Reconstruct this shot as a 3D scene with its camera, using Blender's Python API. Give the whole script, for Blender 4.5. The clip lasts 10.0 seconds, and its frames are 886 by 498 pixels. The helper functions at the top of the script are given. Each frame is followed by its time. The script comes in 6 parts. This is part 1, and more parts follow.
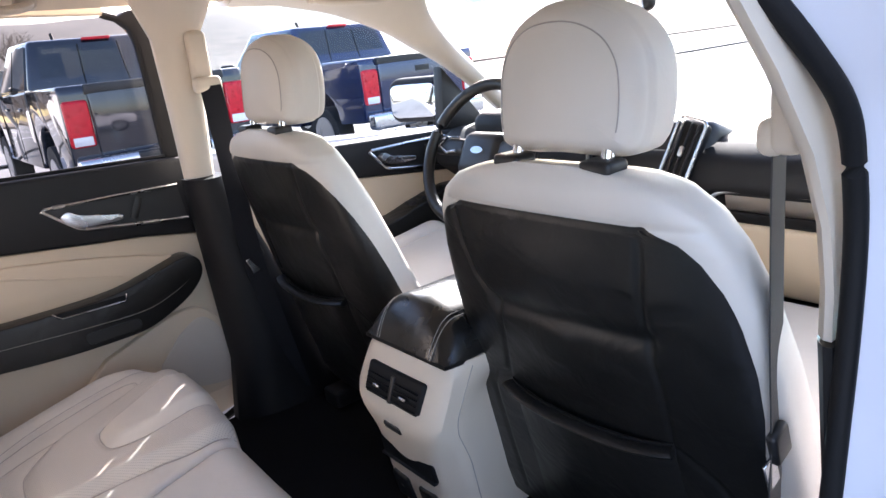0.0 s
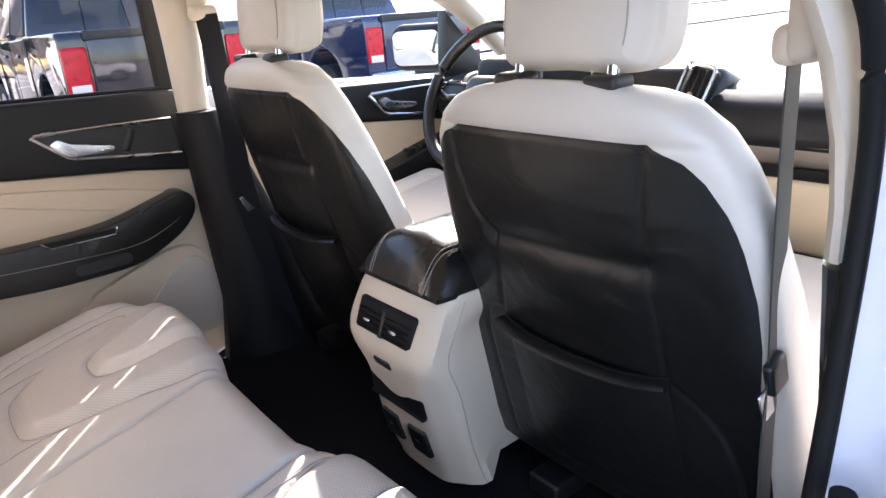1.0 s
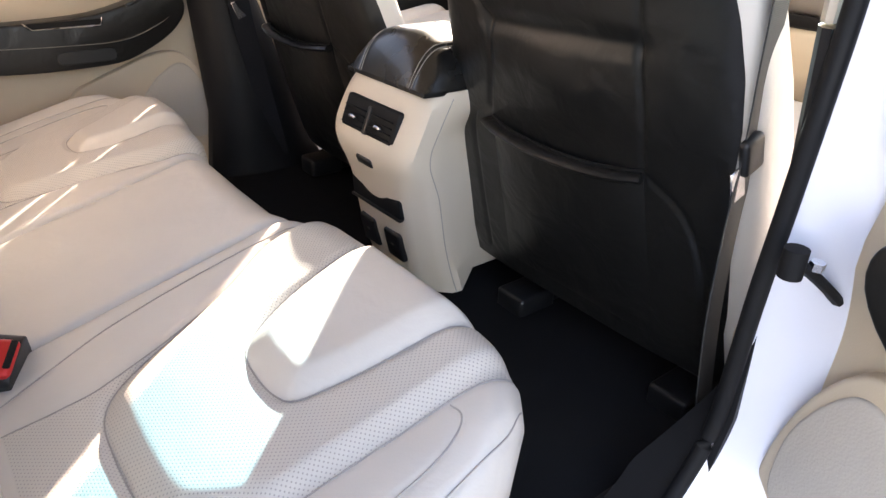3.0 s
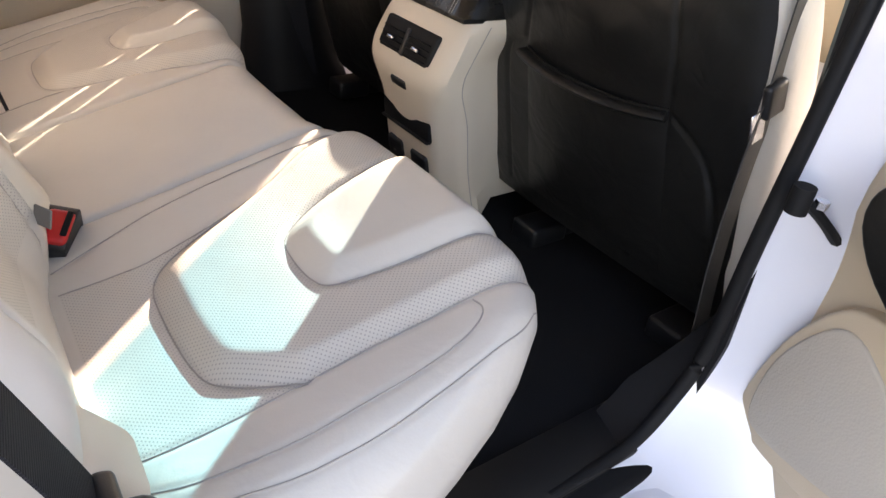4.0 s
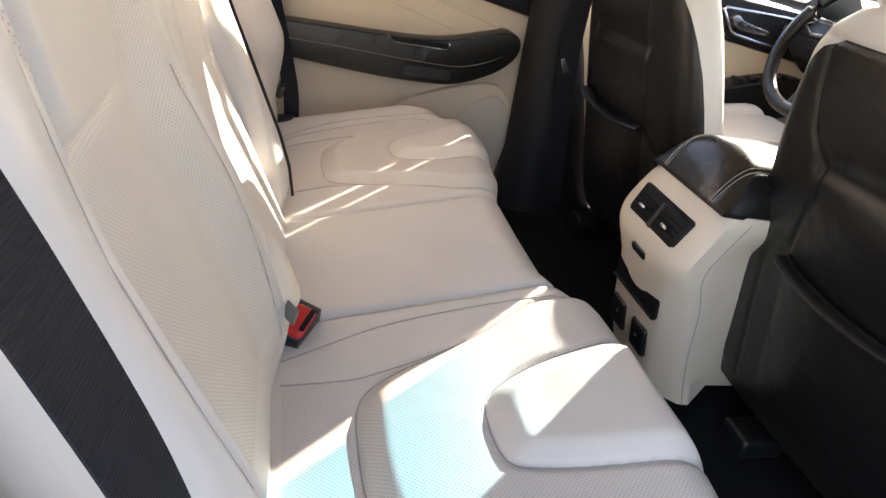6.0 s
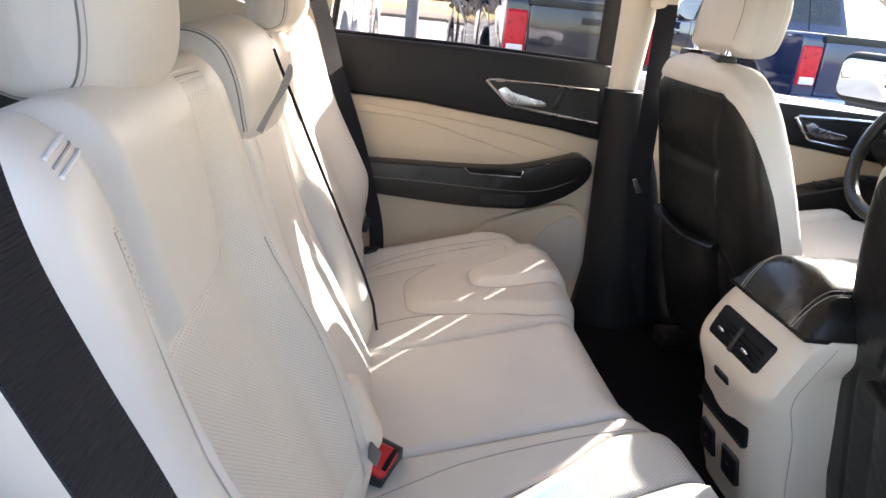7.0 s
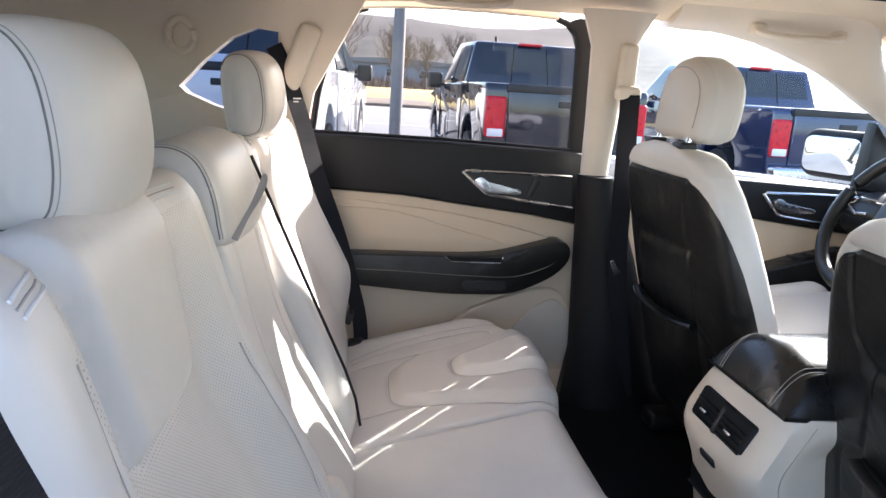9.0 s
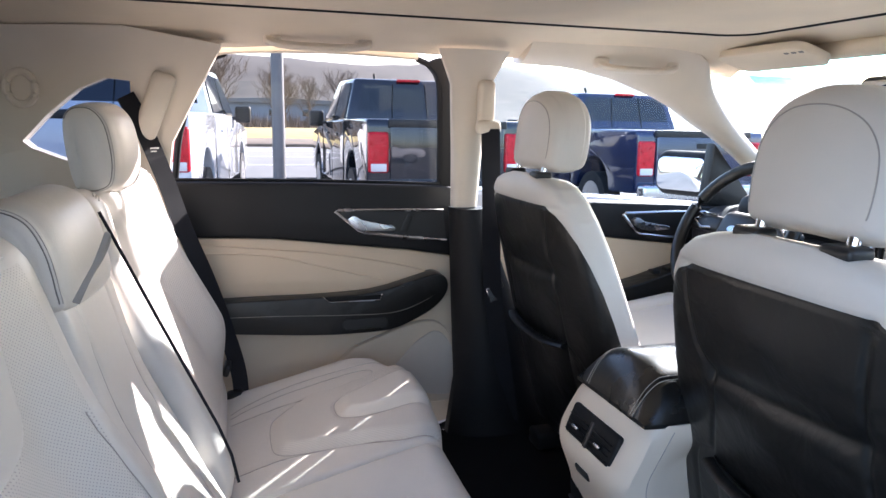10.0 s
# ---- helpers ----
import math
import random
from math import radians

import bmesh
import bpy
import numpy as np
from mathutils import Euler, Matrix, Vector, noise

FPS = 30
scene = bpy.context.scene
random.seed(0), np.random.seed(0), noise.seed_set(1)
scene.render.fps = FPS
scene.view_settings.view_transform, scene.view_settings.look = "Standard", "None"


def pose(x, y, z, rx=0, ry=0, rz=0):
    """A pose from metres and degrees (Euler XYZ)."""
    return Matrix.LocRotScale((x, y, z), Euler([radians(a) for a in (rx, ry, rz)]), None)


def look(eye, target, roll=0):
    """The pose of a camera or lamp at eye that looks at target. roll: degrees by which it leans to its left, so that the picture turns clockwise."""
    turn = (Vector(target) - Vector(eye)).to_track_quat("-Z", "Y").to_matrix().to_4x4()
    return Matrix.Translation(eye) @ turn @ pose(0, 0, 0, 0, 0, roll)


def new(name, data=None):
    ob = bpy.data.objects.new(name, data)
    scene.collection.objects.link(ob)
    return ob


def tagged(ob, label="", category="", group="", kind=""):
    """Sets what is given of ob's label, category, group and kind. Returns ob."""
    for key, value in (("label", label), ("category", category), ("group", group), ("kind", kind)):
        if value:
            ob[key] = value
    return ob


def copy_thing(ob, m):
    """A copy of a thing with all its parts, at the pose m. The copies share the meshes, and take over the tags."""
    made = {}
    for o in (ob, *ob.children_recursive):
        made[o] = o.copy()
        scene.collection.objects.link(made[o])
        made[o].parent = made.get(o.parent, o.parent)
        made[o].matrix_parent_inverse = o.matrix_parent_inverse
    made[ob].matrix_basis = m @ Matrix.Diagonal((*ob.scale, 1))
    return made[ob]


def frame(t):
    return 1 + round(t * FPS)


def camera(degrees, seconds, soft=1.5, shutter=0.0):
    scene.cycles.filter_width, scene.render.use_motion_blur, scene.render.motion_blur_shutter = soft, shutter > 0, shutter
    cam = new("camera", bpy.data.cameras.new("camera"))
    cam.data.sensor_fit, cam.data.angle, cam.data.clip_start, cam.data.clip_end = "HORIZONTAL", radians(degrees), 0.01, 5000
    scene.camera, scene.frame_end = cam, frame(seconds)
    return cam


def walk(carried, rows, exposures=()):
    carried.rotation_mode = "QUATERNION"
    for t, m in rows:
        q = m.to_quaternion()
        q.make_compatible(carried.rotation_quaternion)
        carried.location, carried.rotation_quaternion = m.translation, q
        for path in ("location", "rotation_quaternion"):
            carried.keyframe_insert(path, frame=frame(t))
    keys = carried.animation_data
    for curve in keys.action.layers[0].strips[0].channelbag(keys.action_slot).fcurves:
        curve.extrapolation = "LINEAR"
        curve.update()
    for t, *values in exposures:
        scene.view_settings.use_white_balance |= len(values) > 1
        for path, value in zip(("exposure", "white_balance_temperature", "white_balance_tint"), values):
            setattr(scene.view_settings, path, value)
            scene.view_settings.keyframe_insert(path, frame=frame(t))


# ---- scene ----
cam = camera(66.0, 10.0)
ROWS = [
    (0.0, 0.9045, -0.5553, 1.4041, 73.26, 6.20, 50.42),
    (0.5, 0.9022, -0.5488, 1.3777, 72.06, 5.68, 50.91),
    (1.0, 0.8983, -0.5487, 1.3452, 70.57, 4.36, 50.98),
    (1.5, 0.8982, -0.5461, 1.3151, 68.50, 2.84, 51.51),
    (2.0, 0.8987, -0.5474, 1.2772, 66.45, 1.83, 51.82),
    (2.5, 0.9178, -0.5546, 1.2336, 64.25, 0.74, 52.42),
    (4.0, 0.9839, -0.6434, 1.1993, 57.29, -5.64, 55.25),
    (4.5, 0.9855, -0.6485, 1.2003, 55.97, -8.04, 61.46),
    (5.0, 0.9745, -0.6377, 1.2332, 55.78, -9.44, 68.70),
    (5.5, 0.9670, -0.6291, 1.2720, 57.85, -10.87, 74.74),
    (6.0, 0.9345, -0.6518, 1.2779, 61.77, -10.79, 78.18),
    (7.3, 0.9744, -0.6413, 1.3635, 71.21, -4.63, 85.36),
    (7.5, 0.9834, -0.6427, 1.3671, 72.33, -4.48, 85.76),
    (8.0, 0.9832, -0.6363, 1.3723, 74.34, -3.76, 86.08),
    (8.5, 0.9807, -0.6347, 1.3739, 75.52, -3.76, 85.63),
    (9.0, 0.9727, -0.6230, 1.3747, 76.25, -3.52, 82.75),
    (9.5, 0.9778, -0.5982, 1.3790, 77.81, -2.46, 77.88),
    (10.0, 0.9920, -0.5778, 1.3873, 79.43, -1.08, 73.30),
]
walk(cam, [(t, pose(x, y, z, rx, ry, rz)) for t, x, y, z, rx, ry, rz in ROWS],
     [(0.0, 2.59, 6450, 24), (1.5, 3.05, 7100, 24), (2.6, 3.22, 7700, 24), (4.2, 2.78, 8400, 24), (5.5, 2.87, 8100, 22), (7.3, 2.77, 6900, 20), (9.0, 2.60, 6400, 19), (10.0, 2.48, 6120, 20)])

# ---- world, sun, exposure ----
SUN_EL, SUN_AZ = 24.6, 38.0          # degrees up; degrees to the left of straight ahead
world = bpy.data.worlds.new("sky")
scene.world = world
world.use_nodes = True
sky = world.node_tree.nodes.new("ShaderNodeTexSky")
sky.sky_type, sky.sun_disc = "NISHITA", False
sky.sun_elevation, sky.sun_rotation = radians(SUN_EL), radians(-SUN_AZ)
sky.air_density, sky.dust_density = 1.0, 1.5
world.node_tree.links.new(sky.outputs[0], world.node_tree.nodes["Background"].inputs[0])
world.node_tree.nodes["Background"].inputs[1].default_value = 0.15
sun_data = bpy.data.lights.new("sun", "SUN")
sun_data.energy, sun_data.angle, sun_data.color = 5.0, radians(0.5), (1.0, 0.95, 0.87)
sun = new("sun", sun_data)
sun_dir = Vector((-math.sin(radians(SUN_AZ)) * math.cos(radians(SUN_EL)), math.cos(radians(SUN_AZ)) * math.cos(radians(SUN_EL)), math.sin(radians(SUN_EL))))
sun.matrix_world = look(sun_dir * 20, (0, 0, 0))


# ---- materials ----
def material(name, colour, rough=0.5, metal=0.0, grain=0.0, grain_size=400.0, blotch=0.06, blotch_size=6.0, coat=0.0, dots=0.0, spec=0.5, ribs=0.0, wrinkle=0.0):
    m = bpy.data.materials.new(name)
    m.use_nodes = True
    nt = m.node_tree
    bsdf = nt.nodes["Principled BSDF"]
    bsdf.inputs["Metallic"].default_value = metal
    bsdf.inputs["Coat Weight"].default_value = coat
    bsdf.inputs["Specular IOR Level"].default_value = spec
    tex = nt.nodes.new("ShaderNodeTexCoord")
    big = nt.nodes.new("ShaderNodeTexNoise")
    big.inputs["Scale"].default_value, big.inputs["Detail"].default_value = blotch_size, 5
    nt.links.new(tex.outputs["Object"], big.inputs["Vector"])
    ramp = nt.nodes.new("ShaderNodeMapRange")
    ramp.inputs["From Min"].default_value, ramp.inputs["From Max"].default_value = 0.3, 0.7
    ramp.inputs["To Min"].default_value, ramp.inputs["To Max"].default_value = 1 - blotch, 1 + blotch
    nt.links.new(big.outputs["Fac"], ramp.inputs["Value"])
    mul = nt.nodes.new("ShaderNodeVectorMath")
    mul.operation = "SCALE"
    mul.inputs[0].default_value = colour
    nt.links.new(ramp.outputs[0], mul.inputs["Scale"])
    nt.links.new(mul.outputs[0], bsdf.inputs["Base Color"])
    rr = nt.nodes.new("ShaderNodeMapRange")
    rr.inputs["From Min"].default_value, rr.inputs["From Max"].default_value = 0.3, 0.7
    rr.inputs["To Min"].default_value, rr.inputs["To Max"].default_value = max(0.02, rough * 0.85), min(1.0, rough * 1.15)
    nt.links.new(big.outputs["Fac"], rr.inputs["Value"])
    nt.links.new(rr.outputs[0], bsdf.inputs["Roughness"])
    if grain > 0 or dots > 0 or ribs > 0:
        bump = nt.nodes.new("ShaderNodeBump")
        bump.inputs["Distance"].default_value = 0.001
        if ribs > 0:
            wave = nt.nodes.new("ShaderNodeTexWave")
            wave.bands_direction = "Z"
            wave.inputs["Scale"].default_value = grain_size
            nt.links.new(tex.outputs["Object"], wave.inputs["Vector"])
            nt.links.new(wave.outputs["Fac"], bump.inputs["Height"])
            bump.inputs["Strength"].default_value = ribs
        elif dots > 0:
            vor = nt.nodes.new("ShaderNodeTexVoronoi")
            vor.voronoi_dimensions = "2D"
            vor.inputs["Scale"].default_value, vor.inputs["Randomness"].default_value = 270.0, 0.0
            turn = nt.nodes.new("ShaderNodeMapping")
            turn.inputs["Rotation"].default_value = (0, 0, radians(45))
            nt.links.new(tex.outputs["UV"], turn.inputs["Vector"])
            nt.links.new(turn.outputs[0], vor.inputs["Vector"])
            hole = nt.nodes.new("ShaderNodeMapRange")
            hole.inputs["From Min"].default_value, hole.inputs["From Max"].default_value = 0.14, 0.24
            nt.links.new(vor.outputs["Distance"], hole.inputs["Value"])
            mixc = nt.nodes.new("ShaderNodeMix")
            mixc.data_type = "RGBA"
            mixc.inputs["A"].default_value = (*[c * (1 - dots) for c in colour], 1)
            nt.links.new(hole.outputs[0], mixc.inputs["Factor"])
            nt.links.new(mul.outputs[0], mixc.inputs["B"])
            nt.links.new(mixc.outputs["Result"], bsdf.inputs["Base Color"])
            nt.links.new(hole.outputs[0], bump.inputs["Height"])
            bump.inputs["Strength"].default_value = 0.4
        else:
            fine = nt.nodes.new("ShaderNodeTexVoronoi")
            fine.inputs["Scale"].default_value = grain_size
            nt.links.new(tex.outputs["Object"], fine.inputs["Vector"])
            nt.links.new(fine.outputs["Distance"], bump.inputs["Height"])
            bump.inputs["Strength"].default_value = grain
        if wrinkle > 0:
            soft = nt.nodes.new("ShaderNodeTexNoise")
            soft.inputs["Scale"].default_value, soft.inputs["Detail"].default_value = 16.0, 3
            soft.inputs["Distortion"].default_value = 0.6
            nt.links.new(tex.outputs["Object"], soft.inputs["Vector"])
            fold = nt.nodes.new("ShaderNodeBump")
            fold.inputs["Distance"].default_value, fold.inputs["Strength"].default_value = 0.01, wrinkle
            nt.links.new(soft.outputs["Fac"], fold.inputs["Height"])
            nt.links.new(fold.outputs[0], bump.inputs["Normal"])
        nt.links.new(bump.outputs[0], bsdf.inputs["Normal"])
    return m


def glass_material(name, colour, rough=0.0, fade=None):
    m = bpy.data.materials.new(name)
    m.use_nodes = True
    nt = m.node_tree
    nt.nodes.remove(nt.nodes["Principled BSDF"])
    out = nt.nodes["Material Output"]
    trans, gloss, mix, fres = (nt.nodes.new(k) for k in ("ShaderNodeBsdfTransparent", "ShaderNodeBsdfGlossy", "ShaderNodeMixShader", "ShaderNodeLayerWeight"))
    trans.inputs[0].default_value = (*colour, 1)
    if fade:
        place, axes, ramp, blend = (nt.nodes.new(k) for k in ("ShaderNodeTexCoord", "ShaderNodeSeparateXYZ", "ShaderNodeMapRange", "ShaderNodeMix"))
        blend.data_type, ramp.interpolation_type = "RGBA", "SMOOTHSTEP"
        ramp.inputs["From Min"].default_value, ramp.inputs["From Max"].default_value = fade
        blend.inputs["A"].default_value, blend.inputs["B"].default_value = (*colour, 1), (1, 1, 1, 1)
        nt.links.new(place.outputs["Object"], axes.inputs[0])
        nt.links.new(axes.outputs[1], ramp.inputs["Value"])
        nt.links.new(ramp.outputs[0], blend.inputs["Factor"])
        nt.links.new(blend.outputs["Result"], trans.inputs[0])
    gloss.inputs["Roughness"].default_value = rough
    fres.inputs["Blend"].default_value = 0.5
    power, gain = nt.nodes.new("ShaderNodeMath"), nt.nodes.new("ShaderNodeMapRange")
    power.operation = "POWER"
    power.inputs[1].default_value = 5.0
    nt.links.new(fres.outputs["Facing"], power.inputs[0])
    nt.links.new(power.outputs[0], gain.inputs["Value"])
    gain.inputs["To Min"].default_value, gain.inputs["To Max"].default_value = 0.018, 0.9
    nt.links.new(gain.outputs[0], mix.inputs[0])
    nt.links.new(trans.outputs[0], mix.inputs[1])
    nt.links.new(gloss.outputs[0], mix.inputs[2])
    nt.links.new(mix.outputs[0], out.inputs[0])
    return m


CREAM = material("cream_leather", (0.61, 0.565, 0.51), 0.42, grain=0.05, grain_size=420, blotch=0.05, wrinkle=0.16)
CREAM_PERF = material("perforated_cream_leather", (0.59, 0.545, 0.49), 0.48, dots=0.40, blotch=0.05, wrinkle=0.14)
SEAM = material("leather_seam", (0.36, 0.33, 0.30), 0.7)
PALE_STITCH = material("pale_stitching", (0.72, 0.70, 0.66), 0.8)
STITCH = material("grey_stitching", (0.20, 0.185, 0.17), 0.8)
DARK = material("black_leather", (0.0095, 0.0092, 0.009), 0.36, grain=0.05, grain_size=380, blotch=0.12, spec=0.42, wrinkle=0.4)
LID_LEATHER = material("polished_black_leather", (0.010, 0.0098, 0.0095), 0.27, grain=0.04, grain_size=380, blotch=0.1, spec=0.6, wrinkle=0.1, coat=0.15)
DARK_PLASTIC = material("black_plastic", (0.011, 0.011, 0.012), 0.42, grain=0.05, grain_size=700, blotch=0.1)
DARK_SOFT = material("charcoal_vinyl", (0.009, 0.009, 0.0105), 0.55, grain=0.06, grain_size=500, blotch=0.1, spec=0.3)
CARPET = material("black_carpet", (0.012, 0.012, 0.013), 0.95, grain=0.8, grain_size=900, blotch=0.25, spec=0.1)
CREAM_PLASTIC = material("cream_plastic", (0.66, 0.575, 0.47), 0.5, grain=0.1, grain_size=600, blotch=0.04)
GRILLE = material("grey_beige_grille", (0.47, 0.42, 0.36), 0.6, grain=0.3, grain_size=350, blotch=0.04)
CREAM_VINYL = material("cream_door_vinyl", (0.55, 0.45, 0.335), 0.5, grain=0.12, grain_size=500, blotch=0.04)
HEADLINER = material("headliner_cloth", (0.72, 0.61, 0.475), 0.9, grain=0.3, grain_size=1200, blotch=0.05, spec=0.2)
CHROME = material("satin_chrome", (0.62, 0.62, 0.64), 0.26, 1.0, blotch=0.02)
BRIGHT_CHROME = material("bright_chrome", (0.85, 0.85, 0.87), 0.08, 1.0, blotch=0.02)
WEBBING = material("seat_belt_webbing", (0.011, 0.0115, 0.015), 0.75, ribs=0.5, grain_size=160, spec=0.2)
GREY_WEBBING = material("grey_seat_belt_webbing", (0.03, 0.03, 0.03), 0.6, ribs=0.3, grain_size=160)
LOOP_CLOTH = material("grey_loop_cloth", (0.34, 0.31, 0.28), 0.85, grain=0.3, grain_size=800)
RED = material("red_buckle_plastic", (0.55, 0.02, 0.02), 0.35)
WHITE_PAINT = material("white_car_paint", (0.72, 0.72, 0.78), 0.2, coat=1.0, blotch=0.02)
RUBBER = material("black_rubber", (0.008, 0.008, 0.009), 0.65, grain=0.1, blotch=0.1, spec=0.22)
GLASS = glass_material("clear_glass", (0.76, 0.83, 0.84))
SIDE_GLASS = glass_material("lightly_tinted_glass", (0.70, 0.79, 0.81))
TINT = glass_material("tinted_glass", (0.54, 0.545, 0.55))
PRIVACY = glass_material("dark_privacy_glass", (0.24, 0.27, 0.33))
BAND = glass_material("blue_tint_band", (0.20, 0.60, 0.84), fade=(0.835, 0.905))
SILVER_TRIM = material("brushed_trim", (0.35, 0.32, 0.29), 0.3, 0.9, blotch=0.05)
BLUE_PAINT = material("navy_truck_paint", (0.010, 0.022, 0.075), 0.12, 0.3, coat=1.0, blotch=0.04)
BLACK_PAINT = material("black_truck_paint", (0.008, 0.012, 0.022), 0.12, 0.2, coat=1.0, blotch=0.04)
SILVER_PAINT = material("white_truck_paint", (0.70, 0.72, 0.76), 0.2, 0.0, coat=1.0, blotch=0.03)
TAIL_RED = material("tail_lamp_red", (0.62, 0.006, 0.02), 0.3, spec=0.4, blotch=0.25, blotch_size=20)
TAIL_WHITE = material("reverse_lamp_white", (0.75, 0.72, 0.72), 0.15, coat=1.0)
TRUCK_GLASS = material("dark_truck_glass", (0.008, 0.012, 0.018), 0.04, coat=0.5)
TYRE = material("tyre_rubber", (0.015, 0.015, 0.016), 0.8, grain=0.2)
ALLOY = material("alloy_wheel", (0.55, 0.55, 0.57), 0.3, 0.9)
ASPHALT = material("asphalt", (0.15, 0.148, 0.15), 0.9, grain=0.8, grain_size=60, blotch=0.25, blotch_size=0.4)
DRY_GRASS = material("dry_winter_grass", (0.46, 0.345, 0.12), 0.95, blotch=0.35, blotch_size=0.8)
SCRUB = material("brown_scrub", (0.17, 0.125, 0.09), 0.95, blotch=0.5, blotch_size=0.6)
BARK = material("grey_brown_bark", (0.12, 0.09, 0.07), 0.9, blotch=0.3, blotch_size=8)
HILL = material("hazy_wooded_hill", (0.052, 0.043, 0.036), 1.0, blotch=0.6, blotch_size=0.16)
POLE_GREY = material("galvanised_pole", (0.16, 0.16, 0.17), 0.6, 0.2, blotch=0.1)
SHED_GREY = material("grey_blue_cladding", (0.26, 0.29, 0.33), 0.7, blotch=0.1, blotch_size=0.5)
CONCRETE = material("pale_concrete", (0.21, 0.205, 0.20), 0.9, blotch=0.12, blotch_size=2)
WHITE_LINE = material("road_marking_white", (0.75, 0.75, 0.75), 0.7)
MIRROR = material("mirror_glass", (0.9, 0.9, 0.92), 0.02, 1.0, blotch=0.0)


# ---- mesh tools ----
def obj(name, verts, faces, mats, parent=None, label="", smooth=True, slots=None, uv=None):
    me = bpy.data.meshes.new(name)
    me.from_pydata([tuple(v) for v in verts], [], [tuple(f) for f in faces])
    for mt in (mats if isinstance(mats, (list, tuple)) else [mats]):
        me.materials.append(mt)
    if slots is not None:
        me.polygons.foreach_set("material_index", np.asarray(slots, dtype=np.int32))
    if smooth:
        me.polygons.foreach_set("use_smooth", np.ones(len(me.polygons), dtype=bool))
        me.set_sharp_from_angle(angle=radians(40))
    if uv is not None:
        layer = me.uv_layers.new(name="flat")
        loops = np.empty(len(me.loops), dtype=np.int32)
        me.loops.foreach_get("vertex_index", loops)
        layer.data.foreach_set("uv", np.asarray(uv, dtype=np.float32)[loops].reshape(-1))
    me.update()
    ob = new(name, me)
    if parent is not None:
        ob.parent = parent
    if label:
        tagged(ob, label)
    return ob


def part(name, bm, mat, parent, label="", smooth=True):
    bmesh.ops.recalc_face_normals(bm, faces=bm.faces)
    me = bpy.data.meshes.new(name)
    bm.to_mesh(me)
    bm.free()
    me.materials.append(mat)
    if smooth:
        me.polygons.foreach_set("use_smooth", np.ones(len(me.polygons), dtype=bool))
        me.set_sharp_from_angle(angle=radians(40))
    ob = new(name, me)
    if parent is not None:
        ob.parent = parent
    if label:
        tagged(ob, label)
    return ob


def thing(name, label, category, at=(0, 0, 0), group="", kind=""):
    return tagged(new(name), label, category, group, kind) if at == (0, 0, 0) else _at(tagged(new(name), label, category, group, kind), at)


def _at(ob, at):
    ob.location = at
    return ob


def rbox(c, s, r=0.01, seg=3, m=None):
    """A rounded box with centre c and size s."""
    bm = bmesh.new()
    bmesh.ops.create_cube(bm, size=1.0, matrix=Matrix.Diagonal((*s, 1)))
    r = min(r, 0.49 * min(s))
    bmesh.ops.bevel(bm, geom=bm.edges[:], offset=r, segments=seg, profile=0.5, affect="EDGES")
    bmesh.ops.transform(bm, matrix=Matrix.Translation(c) @ (m or Matrix.Identity(4)), verts=bm.verts)
    return bm


def prism(outline, axis, a, b, bevel=0.004, seg=2):
    """A plate: an outline in the two other axes, between a and b along the axis."""
    bm = bmesh.new()
    def at(p, h):
        return {"x": (h, p[0], p[1]), "y": (p[0], h, p[1]), "z": (p[0], p[1], h)}[axis]
    f = bm.faces.new([bm.verts.new(at(p, a)) for p in outline])
    ext = bmesh.ops.extrude_face_region(bm, geom=[f])
    d = {"x": (b - a, 0, 0), "y": (0, b - a, 0), "z": (0, 0, b - a)}[axis]
    bmesh.ops.translate(bm, vec=d, verts=[v for v in ext["geom"] if isinstance(v, bmesh.types.BMVert)])
    bmesh.ops.recalc_face_normals(bm, faces=bm.faces)
    if bevel > 0:
        bmesh.ops.bevel(bm, geom=bm.edges[:], offset=bevel, segments=seg, profile=0.5, affect="EDGES", clamp_overlap=True)
    return bm


def tube(points, r, n=8, flat=1.0):
    """A round bar through the points; r may be a list."""
    bm = bmesh.new()
    pts = [Vector(p) for p in points]
    rs = r if isinstance(r, (list, tuple)) else [r] * len(pts)
    up = Vector((0, 0, 1))
    rings = []
    for i, p in enumerate(pts):
        d = (pts[min(i + 1, len(pts) - 1)] - pts[max(i - 1, 0)]).normalized()
        s = d.cross(up if abs(d.z) < 0.95 else Vector((1, 0, 0))).normalized()
        u = s.cross(d)
        rings.append([bm.verts.new(p + rs[i] * (math.cos(2 * math.pi * k / n) * s + flat * math.sin(2 * math.pi * k / n) * u)) for k in range(n)])
    for a, b in zip(rings, rings[1:]):
        for k in range(n):
            bm.faces.new((a[k], a[(k + 1) % n], b[(k + 1) % n], b[k]))
    bm.faces.new(rings[0][::-1])
    bm.faces.new(rings[-1])
    return bm


def spline(points, n=8):
    """More points on a smooth line through the points."""
    P = [np.array(p, float) for p in points]
    P = [2 * P[0] - P[1]] + P + [2 * P[-1] - P[-2]]
    out = []
    for i in range(1, len(P) - 2):
        for k in range(n):
            t = k / n
            out.append(0.5 * (2 * P[i] + (P[i + 1] - P[i - 1]) * t + (2 * P[i - 1] - 5 * P[i] + 4 * P[i + 1] - P[i + 2]) * t * t + (3 * P[i] - P[i - 1] - 3 * P[i + 1] + P[i + 2]) * t ** 3))
    return [tuple(p) for p in out] + [tuple(P[-2])]


